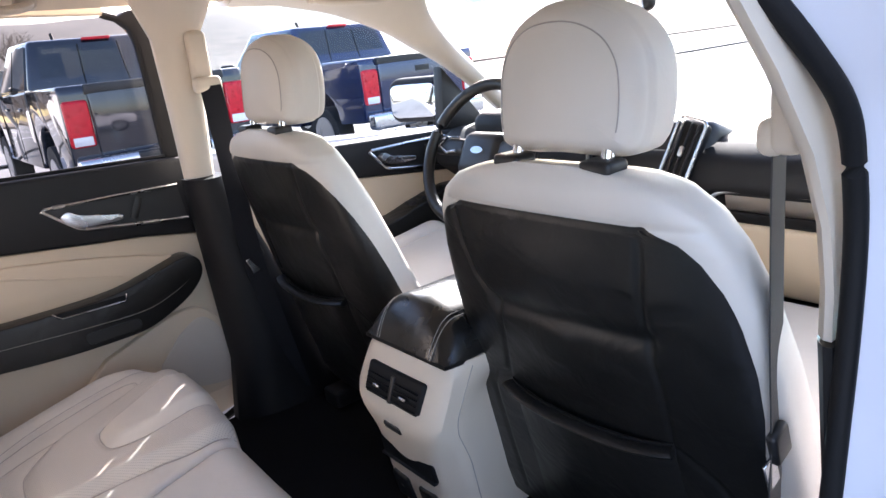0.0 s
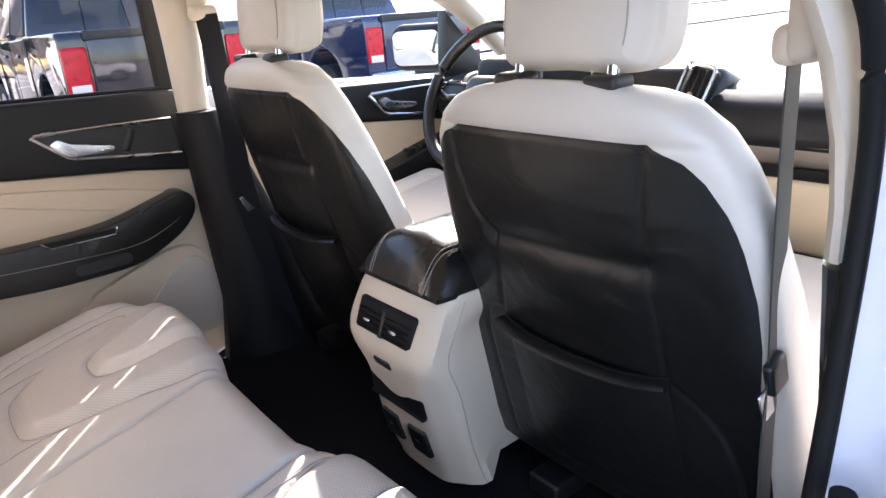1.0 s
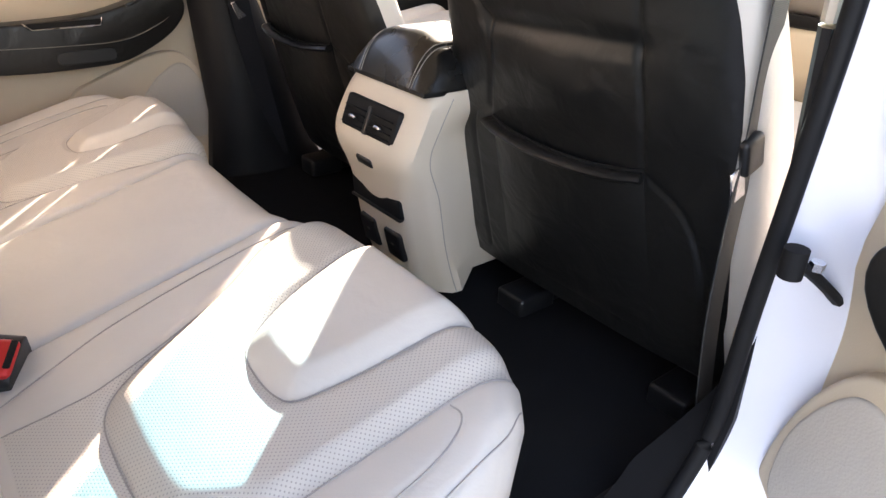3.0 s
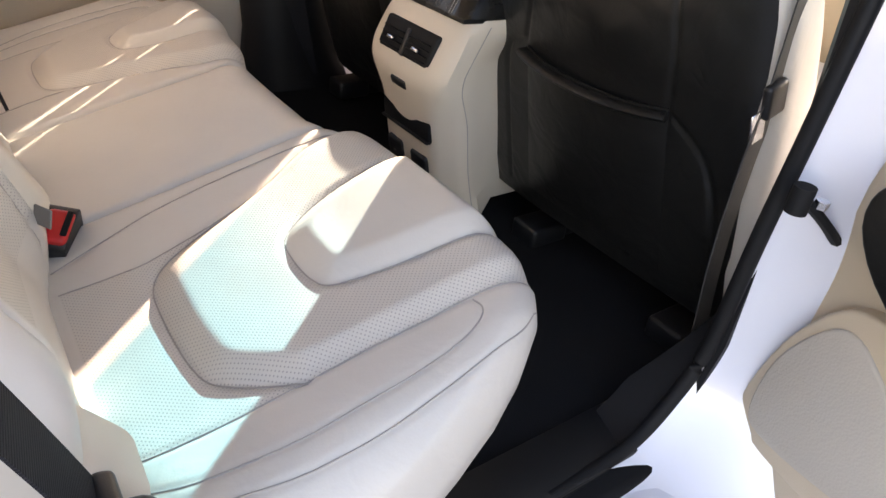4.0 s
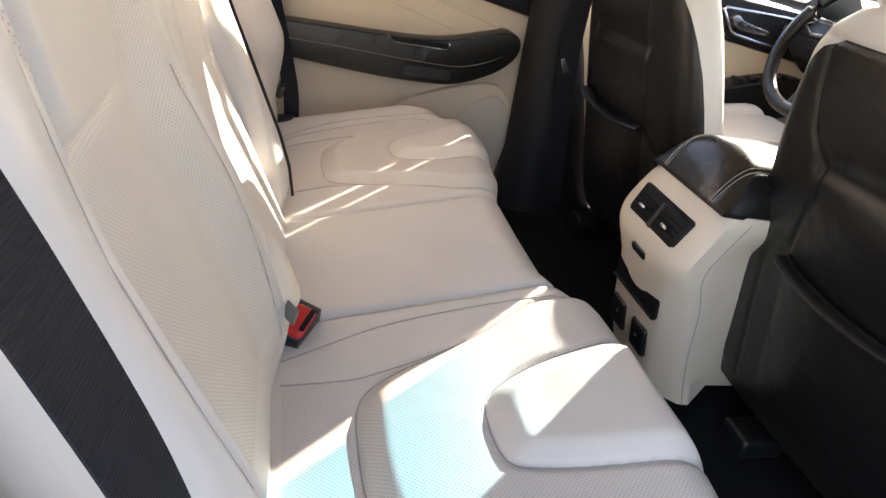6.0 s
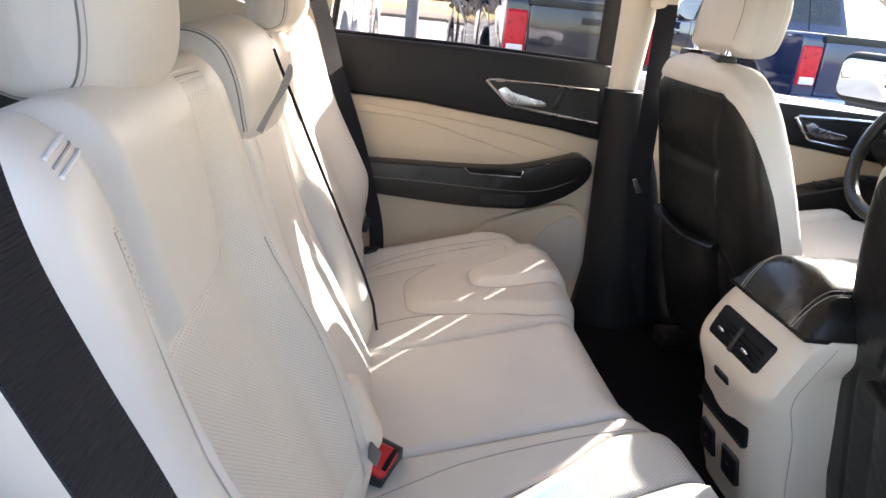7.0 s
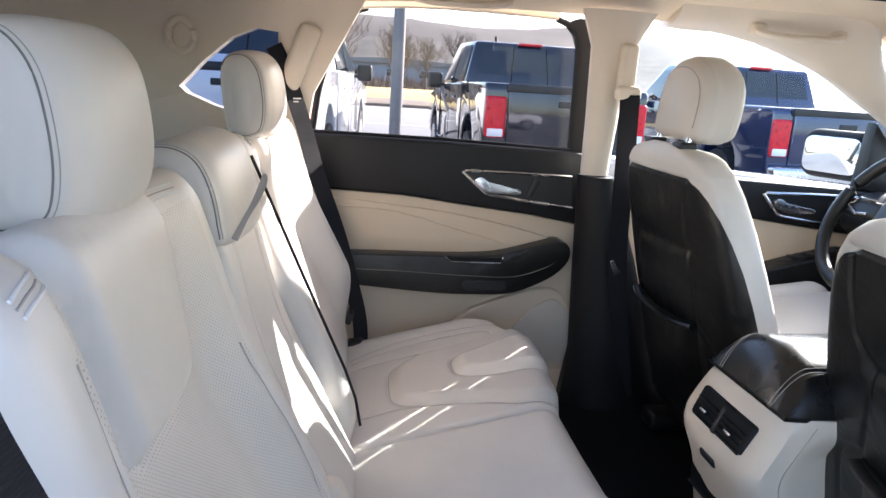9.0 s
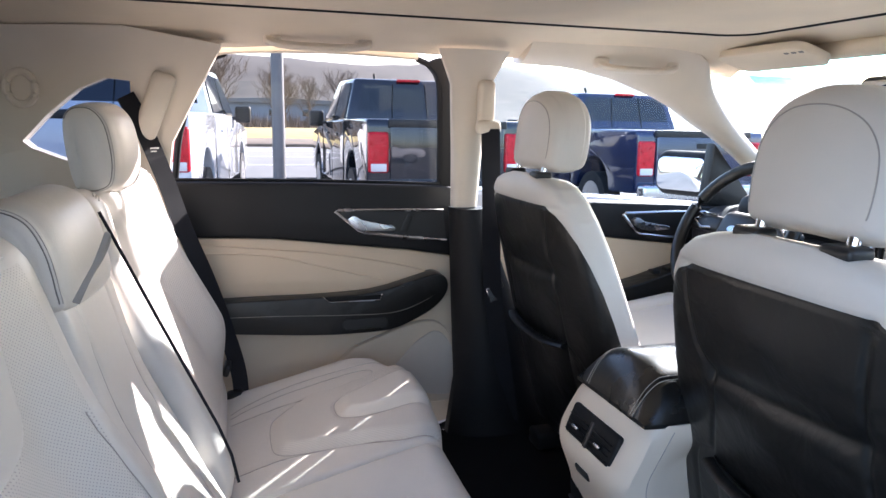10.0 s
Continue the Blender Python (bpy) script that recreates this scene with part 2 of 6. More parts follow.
def ribbon(points, normals, width, thick=0.0016):
    """A flat strap along the points; normals point out of its face."""
    bm = bmesh.new()
    pts = [Vector(p) for p in points]
    rings = []
    for i, p in enumerate(pts):
        d = (pts[min(i + 1, len(pts) - 1)] - pts[max(i - 1, 0)]).normalized()
        nrm = Vector(normals[i] if isinstance(normals, list) else normals)
        nrm = (nrm - nrm.dot(d) * d).normalized()
        s = d.cross(nrm) * width / 2
        o = nrm * thick / 2
        rings.append([bm.verts.new(q) for q in (p - s - o, p + s - o, p + s + o, p - s + o)])
    for a, b in zip(rings, rings[1:]):
        for k in range(4):
            bm.faces.new((a[k], a[(k + 1) % 4], b[(k + 1) % 4], b[k]))
    bm.faces.new(rings[0][::-1])
    bm.faces.new(rings[-1])
    return bm


def grid_faces(nu, nv, wrap=False, base=0):
    return [(base + j * nu + i, base + j * nu + (i + 1) % nu, base + (j + 1) * nu + (i + 1) % nu, base + (j + 1) * nu + i) for j in range(nv - 1) for i in range(nu if wrap else nu - 1)]


def line_gap(px, py, line):
    """Distance from the points to a polyline in the plane."""
    best = np.full(np.shape(px), 9.0)
    for (x0, y0), (x1, y1) in zip(line, line[1:]):
        dx, dy = x1 - x0, y1 - y0
        t = np.clip(((px - x0) * dx + (py - y0) * dy) / (dx * dx + dy * dy + 1e-12), 0, 1)
        best = np.minimum(best, np.hypot(px - x0 - t * dx, py - y0 - t * dy))
    return best


def inside(px, py, poly):
    c = np.zeros(np.shape(px), bool)
    for (x0, y0), (x1, y1) in zip(poly, poly[1:] + poly[:1]):
        c ^= ((y0 > py) != (y1 > py)) & (px < (x1 - x0) * (py - y0) / (y1 - y0 + 1e-12) + x0)
    return c


def superring(w, d0, d1, p, n):
    """A rounded ring: half width w, from depth d0 (back) to d1 (front)."""
    a = np.linspace(0, 2 * np.pi, n, endpoint=False)
    c, s = np.cos(a), np.sin(a)
    return np.sign(c) * np.abs(c) ** (2 / p) * w, (d0 + d1) / 2 + np.sign(s) * np.abs(s) ** (2 / p) * (d1 - d0) / 2


# ---- car shell: floor, roof, pillars ----
def structure(ob, label, category):
    return tagged(ob, label, category, kind="structure")


FLOOR = 0.545
structure(part("floor", rbox((0, 0.2, FLOOR - 0.03), (1.42, 2.3, 0.06), 0.01), CARPET, None), "black carpeted floor of the car", "car floor")


def roof_height(x, y):
    """Inner face of the headliner."""
    return 1.612 - 0.05 * (x / 0.68) ** 6 - 0.03 * max(0.0, y - 0.45) ** 2 * 8 - 0.05 * max(0.0, -y - 0.6) ** 2


def make_roof():
    nu, nv = 41, 61
    xs, ys = np.linspace(-0.70, 0.70, nu), np.linspace(-1.75, 0.785, nv)
    low = [(x, y, roof_height(x, y)) for y in ys for x in xs]
    top = [(x, y, roof_height(x, y) + 0.045) for y in ys for x in xs]
    faces = grid_faces(nu, nv) + grid_faces(nu, nv, base=nu * nv)
    edge = [i for i in range(nu)] + [j * nu + nu - 1 for j in range(1, nv)] + [nu * nv - 2 - i for i in range(nu - 1)] + [j * nu for j in range(nv - 2, 0, -1)]
    n = nu * nv
    faces += [(a, b, b + n, a + n) for a, b in zip(edge, edge[1:] + edge[:1])]
    return obj("ceiling", low + top, faces, HEADLINER)


structure(make_roof(), "light beige cloth headliner of the car", "headliner")


def rounded_rect(x0, y0, x1, y1, r, n=6):
    pts = []
    for cx, cy, a0 in ((x1 - r, y1 - r, 0), (x0 + r, y1 - r, 90), (x0 + r, y0 + r, 180), (x1 - r, y0 + r, 270)):
        pts += [(cx + r * math.cos(radians(a0 + 90 * k / n)), cy + r * math.sin(radians(a0 + 90 * k / n))) for k in range(n + 1)]
    return pts


def make_sunshade():
    """The closed cloth shade of the glass roof with its black rubber edge."""
    top = thing("sunroof_shade", "closed beige cloth sunroof shade with a black edge", "sunroof shade")
    line = rounded_rect(-0.43, -0.98, 0.43, 0.585, 0.09)
    bm = bmesh.new()
    bm.faces.new([bm.verts.new((x, y, roof_height(x, y) - 0.003)) for x, y in line])
    ext = bmesh.ops.extrude_face_region(bm, geom=bm.faces[:])
    bmesh.ops.translate(bm, vec=(0, 0, -0.003), verts=[v for v in ext["geom"] if isinstance(v, bmesh.types.BMVert)])
    part("shade_panel", bm, HEADLINER, top)
    part("rubber_edge", tube([(x, y, roof_height(x, y) - 0.006) for x, y in line + line[:1]], 0.0045, 6), RUBBER, top, "black rubber edge")


make_sunshade()


def pillar(name, pts, widths, thick, mat, label):
    """A trim cover that bends along the points; widths along y (or along the next listed axis)."""
    bm = bmesh.new()
    rings = []
    for p, (w, ax) in zip(pts, widths):
        p, a = Vector(p), Vector(ax).normalized()
        o = Vector((1 if p.x < 0 else -1, 0, 0)) * thick
        ring = []
        for k in range(9):
            s = -1 + 2 * k / 8
            ring.append(bm.verts.new(p + a * w * s + o * (1 - abs(s) ** 3)))
        for k in range(8, -1, -1):
            s = -1 + 2 * k / 8
            ring.append(bm.verts.new(p + a * w * s - o * 0.6))
        rings.append(ring)
    for a, b in zip(rings, rings[1:]):
        for k in range(18):
            bm.faces.new((a[k], a[(k + 1) % 18], b[(k + 1) % 18], b[k]))
    bm.faces.new(rings[0][::-1])
    bm.faces.new(rings[-1])
    return structure(part(name, bm, mat, None), label, "pillar trim")


def screen_pillar(side):
    """A broad cover that leaves the headliner over the front door and narrows down to the dashboard."""
    outer = [(0.715, 0.13, 1.540), (0.715, 0.20, 1.538), (0.715, 0.28, 1.534), (0.717, 0.41, 1.511), (0.72, 0.50, 1.484), (0.725, 0.60, 1.447), (0.732, 0.70, 1.394), (0.745, 0.815, 1.334), (0.765, 0.94, 1.256), (0.80, 1.12, 1.13)]
    inner = [(0.60, 0.13, 1.606), (0.60, 0.20, 1.606), (0.60, 0.28, 1.606), (0.60, 0.42, 1.604), (0.605, 0.55, 1.594), (0.625, 0.645, 1.560), (0.658, 0.705, 1.478), (0.685, 0.80, 1.390), (0.725, 0.945, 1.292), (0.775, 1.13, 1.165)]
    outer, inner = spline(outer, 5), spline(inner, 5)
    rings, bm = [], bmesh.new()
    for o, i in zip(outer, inner):
        o, i = Vector(o), Vector(i)
        across = i - o
        bulge = Vector((-0.55, 0, -0.8)) * min(0.022, across.length * 0.28)
        line = [o + Vector((0.02, 0, 0.004)), o] + [o + across * q + bulge * math.sin(math.pi * q) ** 0.7 for q in (0.06, 0.18, 0.35, 0.5, 0.65, 0.82, 0.94)] + [i, i + Vector((0.03, 0.02, 0.018)), o + Vector((0.03, 0.0, 0.03))]
        rings.append([bm.verts.new((p.x * side, p.y, p.z)) for p in line])
    for p, q in zip(rings, rings[1:]):
        for k in range(len(p)):
            bm.faces.new((p[k], p[(k + 1) % len(p)], q[(k + 1) % len(p)], q[k]))
    bm.faces.new(rings[0])
    bm.faces.new(rings[-1])
    bmesh.ops.recalc_face_normals(bm, faces=bm.faces)
    return structure(part("trim_screen_pillar", bm, CREAM_PLASTIC, None), "broad cream windscreen pillar cover", "pillar trim")


Y = (0, 1, 0)
for side in (-1, 1):
    # middle pillar: cream above, charcoal below
    upper = [(-0.63, -0.012, 1.56), (-0.655, -0.012, 1.48), (-0.672, -0.013, 1.32), (-0.680, -0.014, 1.172)] if side < 0 else [(0.63, -0.10, 1.54), (0.650, -0.075, 1.43), (0.664, -0.030, 1.36), (0.666, 0.027, 1.29), (0.667, 0.062, 1.22), (0.668, 0.074, 1.16), (0.668, 0.075, 1.112)]
    half = [0.090, 0.052, 0.040, 0.034] if side < 0 else [0.075, 0.036, 0.031, 0.029, 0.028, 0.028, 0.028]
    pillar("trim_middle_pillar", upper, [(w_, Y) for w_ in half], 0.022 if side < 0 else 0.012, CREAM_PLASTIC, "cream plastic middle pillar cover")
    lower = [(-0.682, -0.005, 1.169), (-0.690, 0.045, 0.95), (-0.688, 0.09, 0.70), (-0.675, 0.11, 0.50)] if side < 0 else [(0.670, 0.077, 1.109), (0.684, 0.082, 0.95), (0.688, 0.085, 0.70), (0.675, 0.11, 0.50)]
    half = [0.043, 0.080, 0.112, 0.165] if side < 0 else [0.036, 0.050, 0.060, 0.12]
    pillar("trim_pillar_foot", lower, [(w_, Y) for w_ in half], 0.050 if side < 0 else 0.014, DARK_SOFT, "charcoal plastic foot of the middle pillar")
    # windscreen pillar, swept out of the roof edge
    screen_pillar(side)
    # roof side rail
    pillar("trim_roof_rail", [(side * 0.70, -0.80, 1.555), (side * 0.695, -0.40, 1.585), (side * 0.69, 0.0, 1.595), (side * 0.69, 0.18, 1.588)],
           [(0.026, (-side * 0.4, 0, 1))] * 4, 0.02, HEADLINER, "beige roof rail trim above the doors")

# rear quarter: a cream panel with a raked side window and the round trim
def quarter_panel(side):
    outline = [(-0.90, 1.20), (-0.93, 1.33), (-0.96, 1.545), (-1.0, 1.575), (-1.70, 1.53), (-1.85, 1.10), (-1.85, 0.60), (-0.70, 0.60), (-0.74, 0.95), (-0.78, 1.08)] if side > 0 else [(-0.735, 1.20), (-0.715, 1.33), (-0.60, 1.545), (-0.80, 1.575), (-1.70, 1.53), (-1.85, 1.10), (-1.85, 0.60), (-0.74, 0.60)]
    hole = [(-1.10, 1.45), (-1.30, 1.45), (-1.35, 1.30), (-1.10, 1.28)] if side > 0 else [(-0.792, 1.462), (-0.84, 1.467), (-0.895, 1.443), (-0.96, 1.388), (-1.015, 1.330), (-1.0, 1.315), (-0.94, 1.290), (-0.83, 1.26), (-0.80, 1.32)]
    bm = bmesh.new()
    vo = [bm.verts.new((side * (0.70 - 0.06 * max(0, z - 1.25) / 0.3), y, z)) for y, z in outline]
    vh = [bm.verts.new((side * (0.70 - 0.06 * max(0, z - 1.25) / 0.3), y, z)) for y, z in hole]
    edges = [bm.edges.new((a, b)) for ring in (vo, vh) for a, b in zip(ring, ring[1:] + ring[:1])]
    bmesh.ops.triangle_fill(bm, edges=edges, use_beauty=True)
    ext = bmesh.ops.extrude_face_region(bm, geom=bm.faces[:])
    bmesh.ops.translate(bm, vec=(side * 0.05, 0, 0), verts=[v for v in ext["geom"] if isinstance(v, bmesh.types.BMVert)])
    # right panel gets the darker vinyl colour to stand for its shade
    ob = structure(part("wall_quarter", bm, CREAM_PLASTIC if side < 0 else CREAM_VINYL, None, smooth=False), "cream plastic rear quarter panel with a side window", "quarter panel")
    bm = bmesh.new()
    bm.faces.new([bm.verts.new((side * (0.73 - 0.06 * max(0, z - 1.25) / 0.3), y, z)) for y, z in hole])
    g = part("pane", bm, PRIVACY, ob, "dark tinted quarter window pane")
    if side < 0:
        part("round_trim", tube([(-0.652, -1.0 + 0.027 * math.cos(a), 1.440 + 0.034 * math.sin(a)) for a in np.linspace(0, 2 * math.pi, 25)], 0.008, 8), CREAM_PLASTIC, ob, "round cream trim ring")
        part("round_plug", rbox((-0.660, -1.0, 1.440), (0.012, 0.048, 0.062), 0.006), CREAM_PLASTIC, ob)


quarter_panel(-1)
quarter_panel(1)

# tailgate end: dark cargo space with a rear window
structure(part("wall_tailgate", rbox((0, -1.86, 0.85), (1.36, 0.06, 0.62), 0.02), DARK_SOFT, None), "charcoal tailgate trim panel", "tailgate")
structure(part("trim_tailgate_header", rbox((0, -1.72, 1.53), (1.3, 0.12, 0.06), 0.02), HEADLINER, None), "beige header above the rear window", "header trim")
structure(part("floor_cargo", rbox((0, -1.35, 0.68), (1.30, 1.0, 0.04), 0.01), CARPET, None), "black carpeted cargo floor", "cargo floor")


def pane(name, pts, mat, label):
    bm = bmesh.new()
    bm.faces.new([bm.verts.new(p) for p in pts])
    ob = structure(part(name, bm, mat, None, smooth=False), label, "window")
    return ob


pane("window_windscreen", [(-0.68, 0.80, 1.555), (0.68, 0.80, 1.555), (0.80, 1.55, 1.06), (-0.80, 1.55, 1.06)], GLASS, "clear raked windscreen glass")
pane("window_rear", [(-0.55, -1.78, 1.50), (0.55, -1.78, 1.50), (0.62, -1.90, 1.16), (-0.62, -1.90, 1.16)], TINT, "tinted rear window glass")
pane("window_tint_band", [(-0.680, 0.805, 1.5537), (0.680, 0.805, 1.5537), (0.697, 0.905, 1.4877), (-0.697, 0.905, 1.4877)], BAND, "blue tinted band at the top of the windscreen")
structure(part("trim_screen_header", rbox((0, 0.795, 1.572), (1.26, 0.07, 0.04), 0.016), HEADLINER, None), "beige header above the windscreen", "header trim")


# ---- left rear door ----


def rear_door(parent, side):
    """The inner side of a rear door, in car coordinates for the left (side -1)."""
    X = side * 0.755
    s = side
    # main cream panel below the belt
    low = [(-0.735, 0.60), (-0.735, 1.085), (-0.50, 1.075), (-0.33, 1.055), (-0.15, 1.035), (-0.012, 1.012), (0.005, 0.90), (0.03, 0.66), (0.02, 0.58), (-0.03, 0.53), (-0.20, 0.50), (-0.60, 0.50)]
    part("lower_panel", prism(low, "x", X, X + s * 0.06, 0.008), CREAM_VINYL, parent, "cream lower door panel")
    # padded insert between armrest and belt
    pad = spline([(-0.72, 0.93), (-0.72, 1.055), (-0.50, 1.048), (-0.33, 1.027), (-0.17, 0.995), (-0.085, 0.965), (-0.15, 0.935), (-0.40, 0.925)], 4)
    part("padded_insert", prism(pad, "x", X - s * 0.012, X + s * 0.02, 0.010, 3), CREAM_VINYL, parent, "padded cream insert")
    for z_off, r in ((0.0, 0.0028),):
        crease = spline([(X - s * 0.0125, -0.70, 1.045), (X - s * 0.0125, -0.52, 1.035), (X - s * 0.0125, -0.36, 0.995), (X - s * 0.0125, -0.22, 0.958)], 6)
        part("crease", tube(crease, r, 6), CREAM_VINYL, parent)
    # dark belt section
    belt = [(-0.735, 1.085), (-0.735, 1.222), (-0.40, 1.218), (-0.06, 1.207), (-0.006, 1.20), (0.0, 1.10), (-0.012, 1.012), (-0.15, 1.035), (-0.33, 1.055), (-0.50, 1.075)]
    part("belt_panel", prism(belt, "x", X - s * 0.008, X + s * 0.06, 0.010, 3), DARK_SOFT, parent, "charcoal upper door panel")
    part("sill_strip", tube([(X + s * 0.012, -0.735, 1.224), (X + s * 0.012, -0.40, 1.220), (X + s * 0.012, -0.06, 1.209)], 0.006, 6), RUBBER, parent, "black window sill rubber")
    # handle bezel: chrome frame, dark recess, lever
    bez = [(-0.345, 1.146), (-0.055, 1.143), (-0.045, 1.062), (-0.17, 1.076), (-0.285, 1.092)]
    part("bezel_recess", prism(bez, "x", X - s * 0.0085, X - s * 0.012, 0.0), DARK_PLASTIC, parent, "black handle recess", smooth=False)
    xf = X - s * 0.014
    part("bezel_frame", tube([(xf, -0.055, 1.143), (xf, -0.20, 1.146), (xf, -0.338, 1.147), (xf, -0.345, 1.143), (xf, -0.285, 1.092), (xf, -0.27, 1.087), (xf, -0.17, 1.073), (xf, -0.045, 1.060)], 0.0042, 8), CHROME, parent, "chrome bezel frame")
    part("door_handle", prism(spline([(-0.314, 1.126), (-0.298, 1.133), (-0.276, 1.121), (-0.235, 1.112), (-0.196, 1.104), (-0.190, 1.098), (-0.198, 1.092), (-0.240, 1.092), (-0.280, 1.094), (-0.303, 1.108), (-0.314, 1.122)], 3), "x", X - s * 0.012, X - s * 0.030, 0.004, 3), CHROME, parent, "satin chrome door lever")
    part("bezel_divider", rbox((X - s * 0.013, -0.155, 1.108), (0.004, 0.018, 0.05), 0.002, 2, pose(0, 0, 0, -25)), DARK_PLASTIC, parent)
    # armrest
    arm = spline([(-0.70, 0.928), (-0.55, 0.930), (-0.38, 0.930), (-0.25, 0.937), (-0.15, 0.962), (-0.085, 0.978), (-0.055, 0.962), (-0.055, 0.925), (-0.09, 0.885), (-0.15, 0.852), (-0.21, 0.832), (-0.30, 0.828), (-0.40, 0.830), (-0.55, 0.842), (-0.70, 0.856)], 3)
    part("armrest", prism(arm, "x", X + s * 0.01, X - s * 0.062, 0.018, 4), DARK, parent, "black leather door armrest")
    part("armrest_pull", prism(rounded_rect(-0.335, 0.840, -0.215, 0.868, 0.012), "x", X - s * 0.0615, X - s * 0.0645, 0.0015), DARK_PLASTIC, parent, "black pull pocket", smooth=False)
    part("pull_cup", prism(rounded_rect(-0.378, 0.918, -0.232, 0.930, 0.004), "x", X - s * 0.0615, X - s * 0.0655, 0.001), RUBBER, parent, "dark slot in the armrest", smooth=False)
    part("pull_cup_rim", tube([(X - s * 0.064, -0.385, 0.932), (X - s * 0.064, -0.368, 0.918), (X - s * 0.064, -0.238, 0.916), (X - s * 0.064, -0.232, 0.932)], 0.0018, 6), CHROME, parent)
    part("window_switch", rbox((X - s * 0.060, -0.165, 0.956), (0.014, 0.03, 0.008), 0.003, 2, pose(0, 0, 0, 18)), DARK_PLASTIC, parent, "small window switch")
    stitch = spline([(X - s * 0.0615, -0.69, 0.893), (X - s * 0.0615, -0.50, 0.888), (X - s * 0.0615, -0.33, 0.880), (X - s * 0.0615, -0.20, 0.880), (X - s * 0.0615, -0.12, 0.905), (X - s * 0.0605, -0.07, 0.935)], 6)
    part("armrest_stitch", tube(stitch, 0.0011, 5), STITCH, parent, "grey stitching")
    # speaker bulge
    spk = spline([(-0.30, 0.775), (-0.20, 0.812), (-0.12, 0.835), (-0.06, 0.828), (-0.02, 0.775), (0.005, 0.70), (0.012, 0.63), (-0.02, 0.600), (-0.12, 0.60), (-0.25, 0.62), (-0.38, 0.70)], 4)
    part("speaker_rim", prism(spk, "x", X + s * 0.01, X - s * 0.020, 0.012, 4), CREAM_VINYL, parent)
    grille = spline([(-0.13, 0.780), (-0.08, 0.808), (-0.045, 0.79), (-0.01, 0.72), (-0.005, 0.64), (-0.03, 0.620), (-0.11, 0.63), (-0.20, 0.66), (-0.185, 0.72)], 4)
    part("speaker_grille", prism(grille, "x", X - s * 0.015, X - s * 0.024, 0.006, 3), GRILLE, parent, "grey beige speaker grille")
    seal = spline([(X + s * 0.035, 0.028, 1.17), (X + s * 0.035, 0.028, 0.95), (X + s * 0.035, 0.055, 0.70), (X + s * 0.035, 0.045, 0.57), (X + s * 0.035, -0.02, 0.50), (X + s * 0.035, -0.20, 0.472), (X + s * 0.035, -0.60, 0.472)], 6)
    part("door_seal", tube(seal, 0.010, 8), RUBBER, parent, "black rubber door seal")
    # outer skin and window frame
    part("outer_skin", prism([(-0.80, 0.42), (-0.80, 1.195), (0.06, 1.18), (0.08, 0.42)], "x", X + s * 0.10, X + s * 0.17, 0.02), WHITE_PAINT, parent, "white painted outer skin", smooth=False)
    win = [(-0.728, 1.222), (-0.705, 1.36), (-0.64, 1.50), (-0.60, 1.528), (-0.35, 1.540), (-0.125, 1.535), (-0.078, 1.512), (-0.062, 1.46), (-0.056, 1.209)]
    part("window_frame", tube([(X + s * 0.02, y, z) for y, z in spline(win[:4], 5)], 0.008, 8), RUBBER, parent, "black window frame rubber")
    part("window_header", tube([(X + s * 0.012, y, z + 0.010) for y, z in spline(win[2:6], 5)], 0.014, 8), HEADLINER, parent, "beige trim above the window")
    part("window_frame", tube([(X + s * 0.02, y, z) for y, z in spline(win[5:], 5)], 0.008, 8), RUBBER, parent, "black window frame rubber")
    part("window_frame_front", prism([(-0.058, 1.20), (-0.060, 1.46), (-0.075, 1.50), (-0.10, 1.525), (-0.07, 1.54), (-0.022, 1.54), (-0.022, 1.20)], "x", X + s * 0.01, X + s * 0.05, 0.006), RUBBER, parent, "black front window post")
    bm = bmesh.new()
    bm.faces.new([bm.verts.new((X + s * 0.022, y, z)) for y, z in win])
    g = part("pane", bm, TINT, parent, "lightly tinted window pane", smooth=False)


left_door = tagged(new("door_rear_left"), "closed rear door with cream and charcoal inner panel, chrome handle and armrest", "car door", kind="structure")
rear_door(left_door, -1)
left_door.location = (-0.011, 0.006, 0.012)


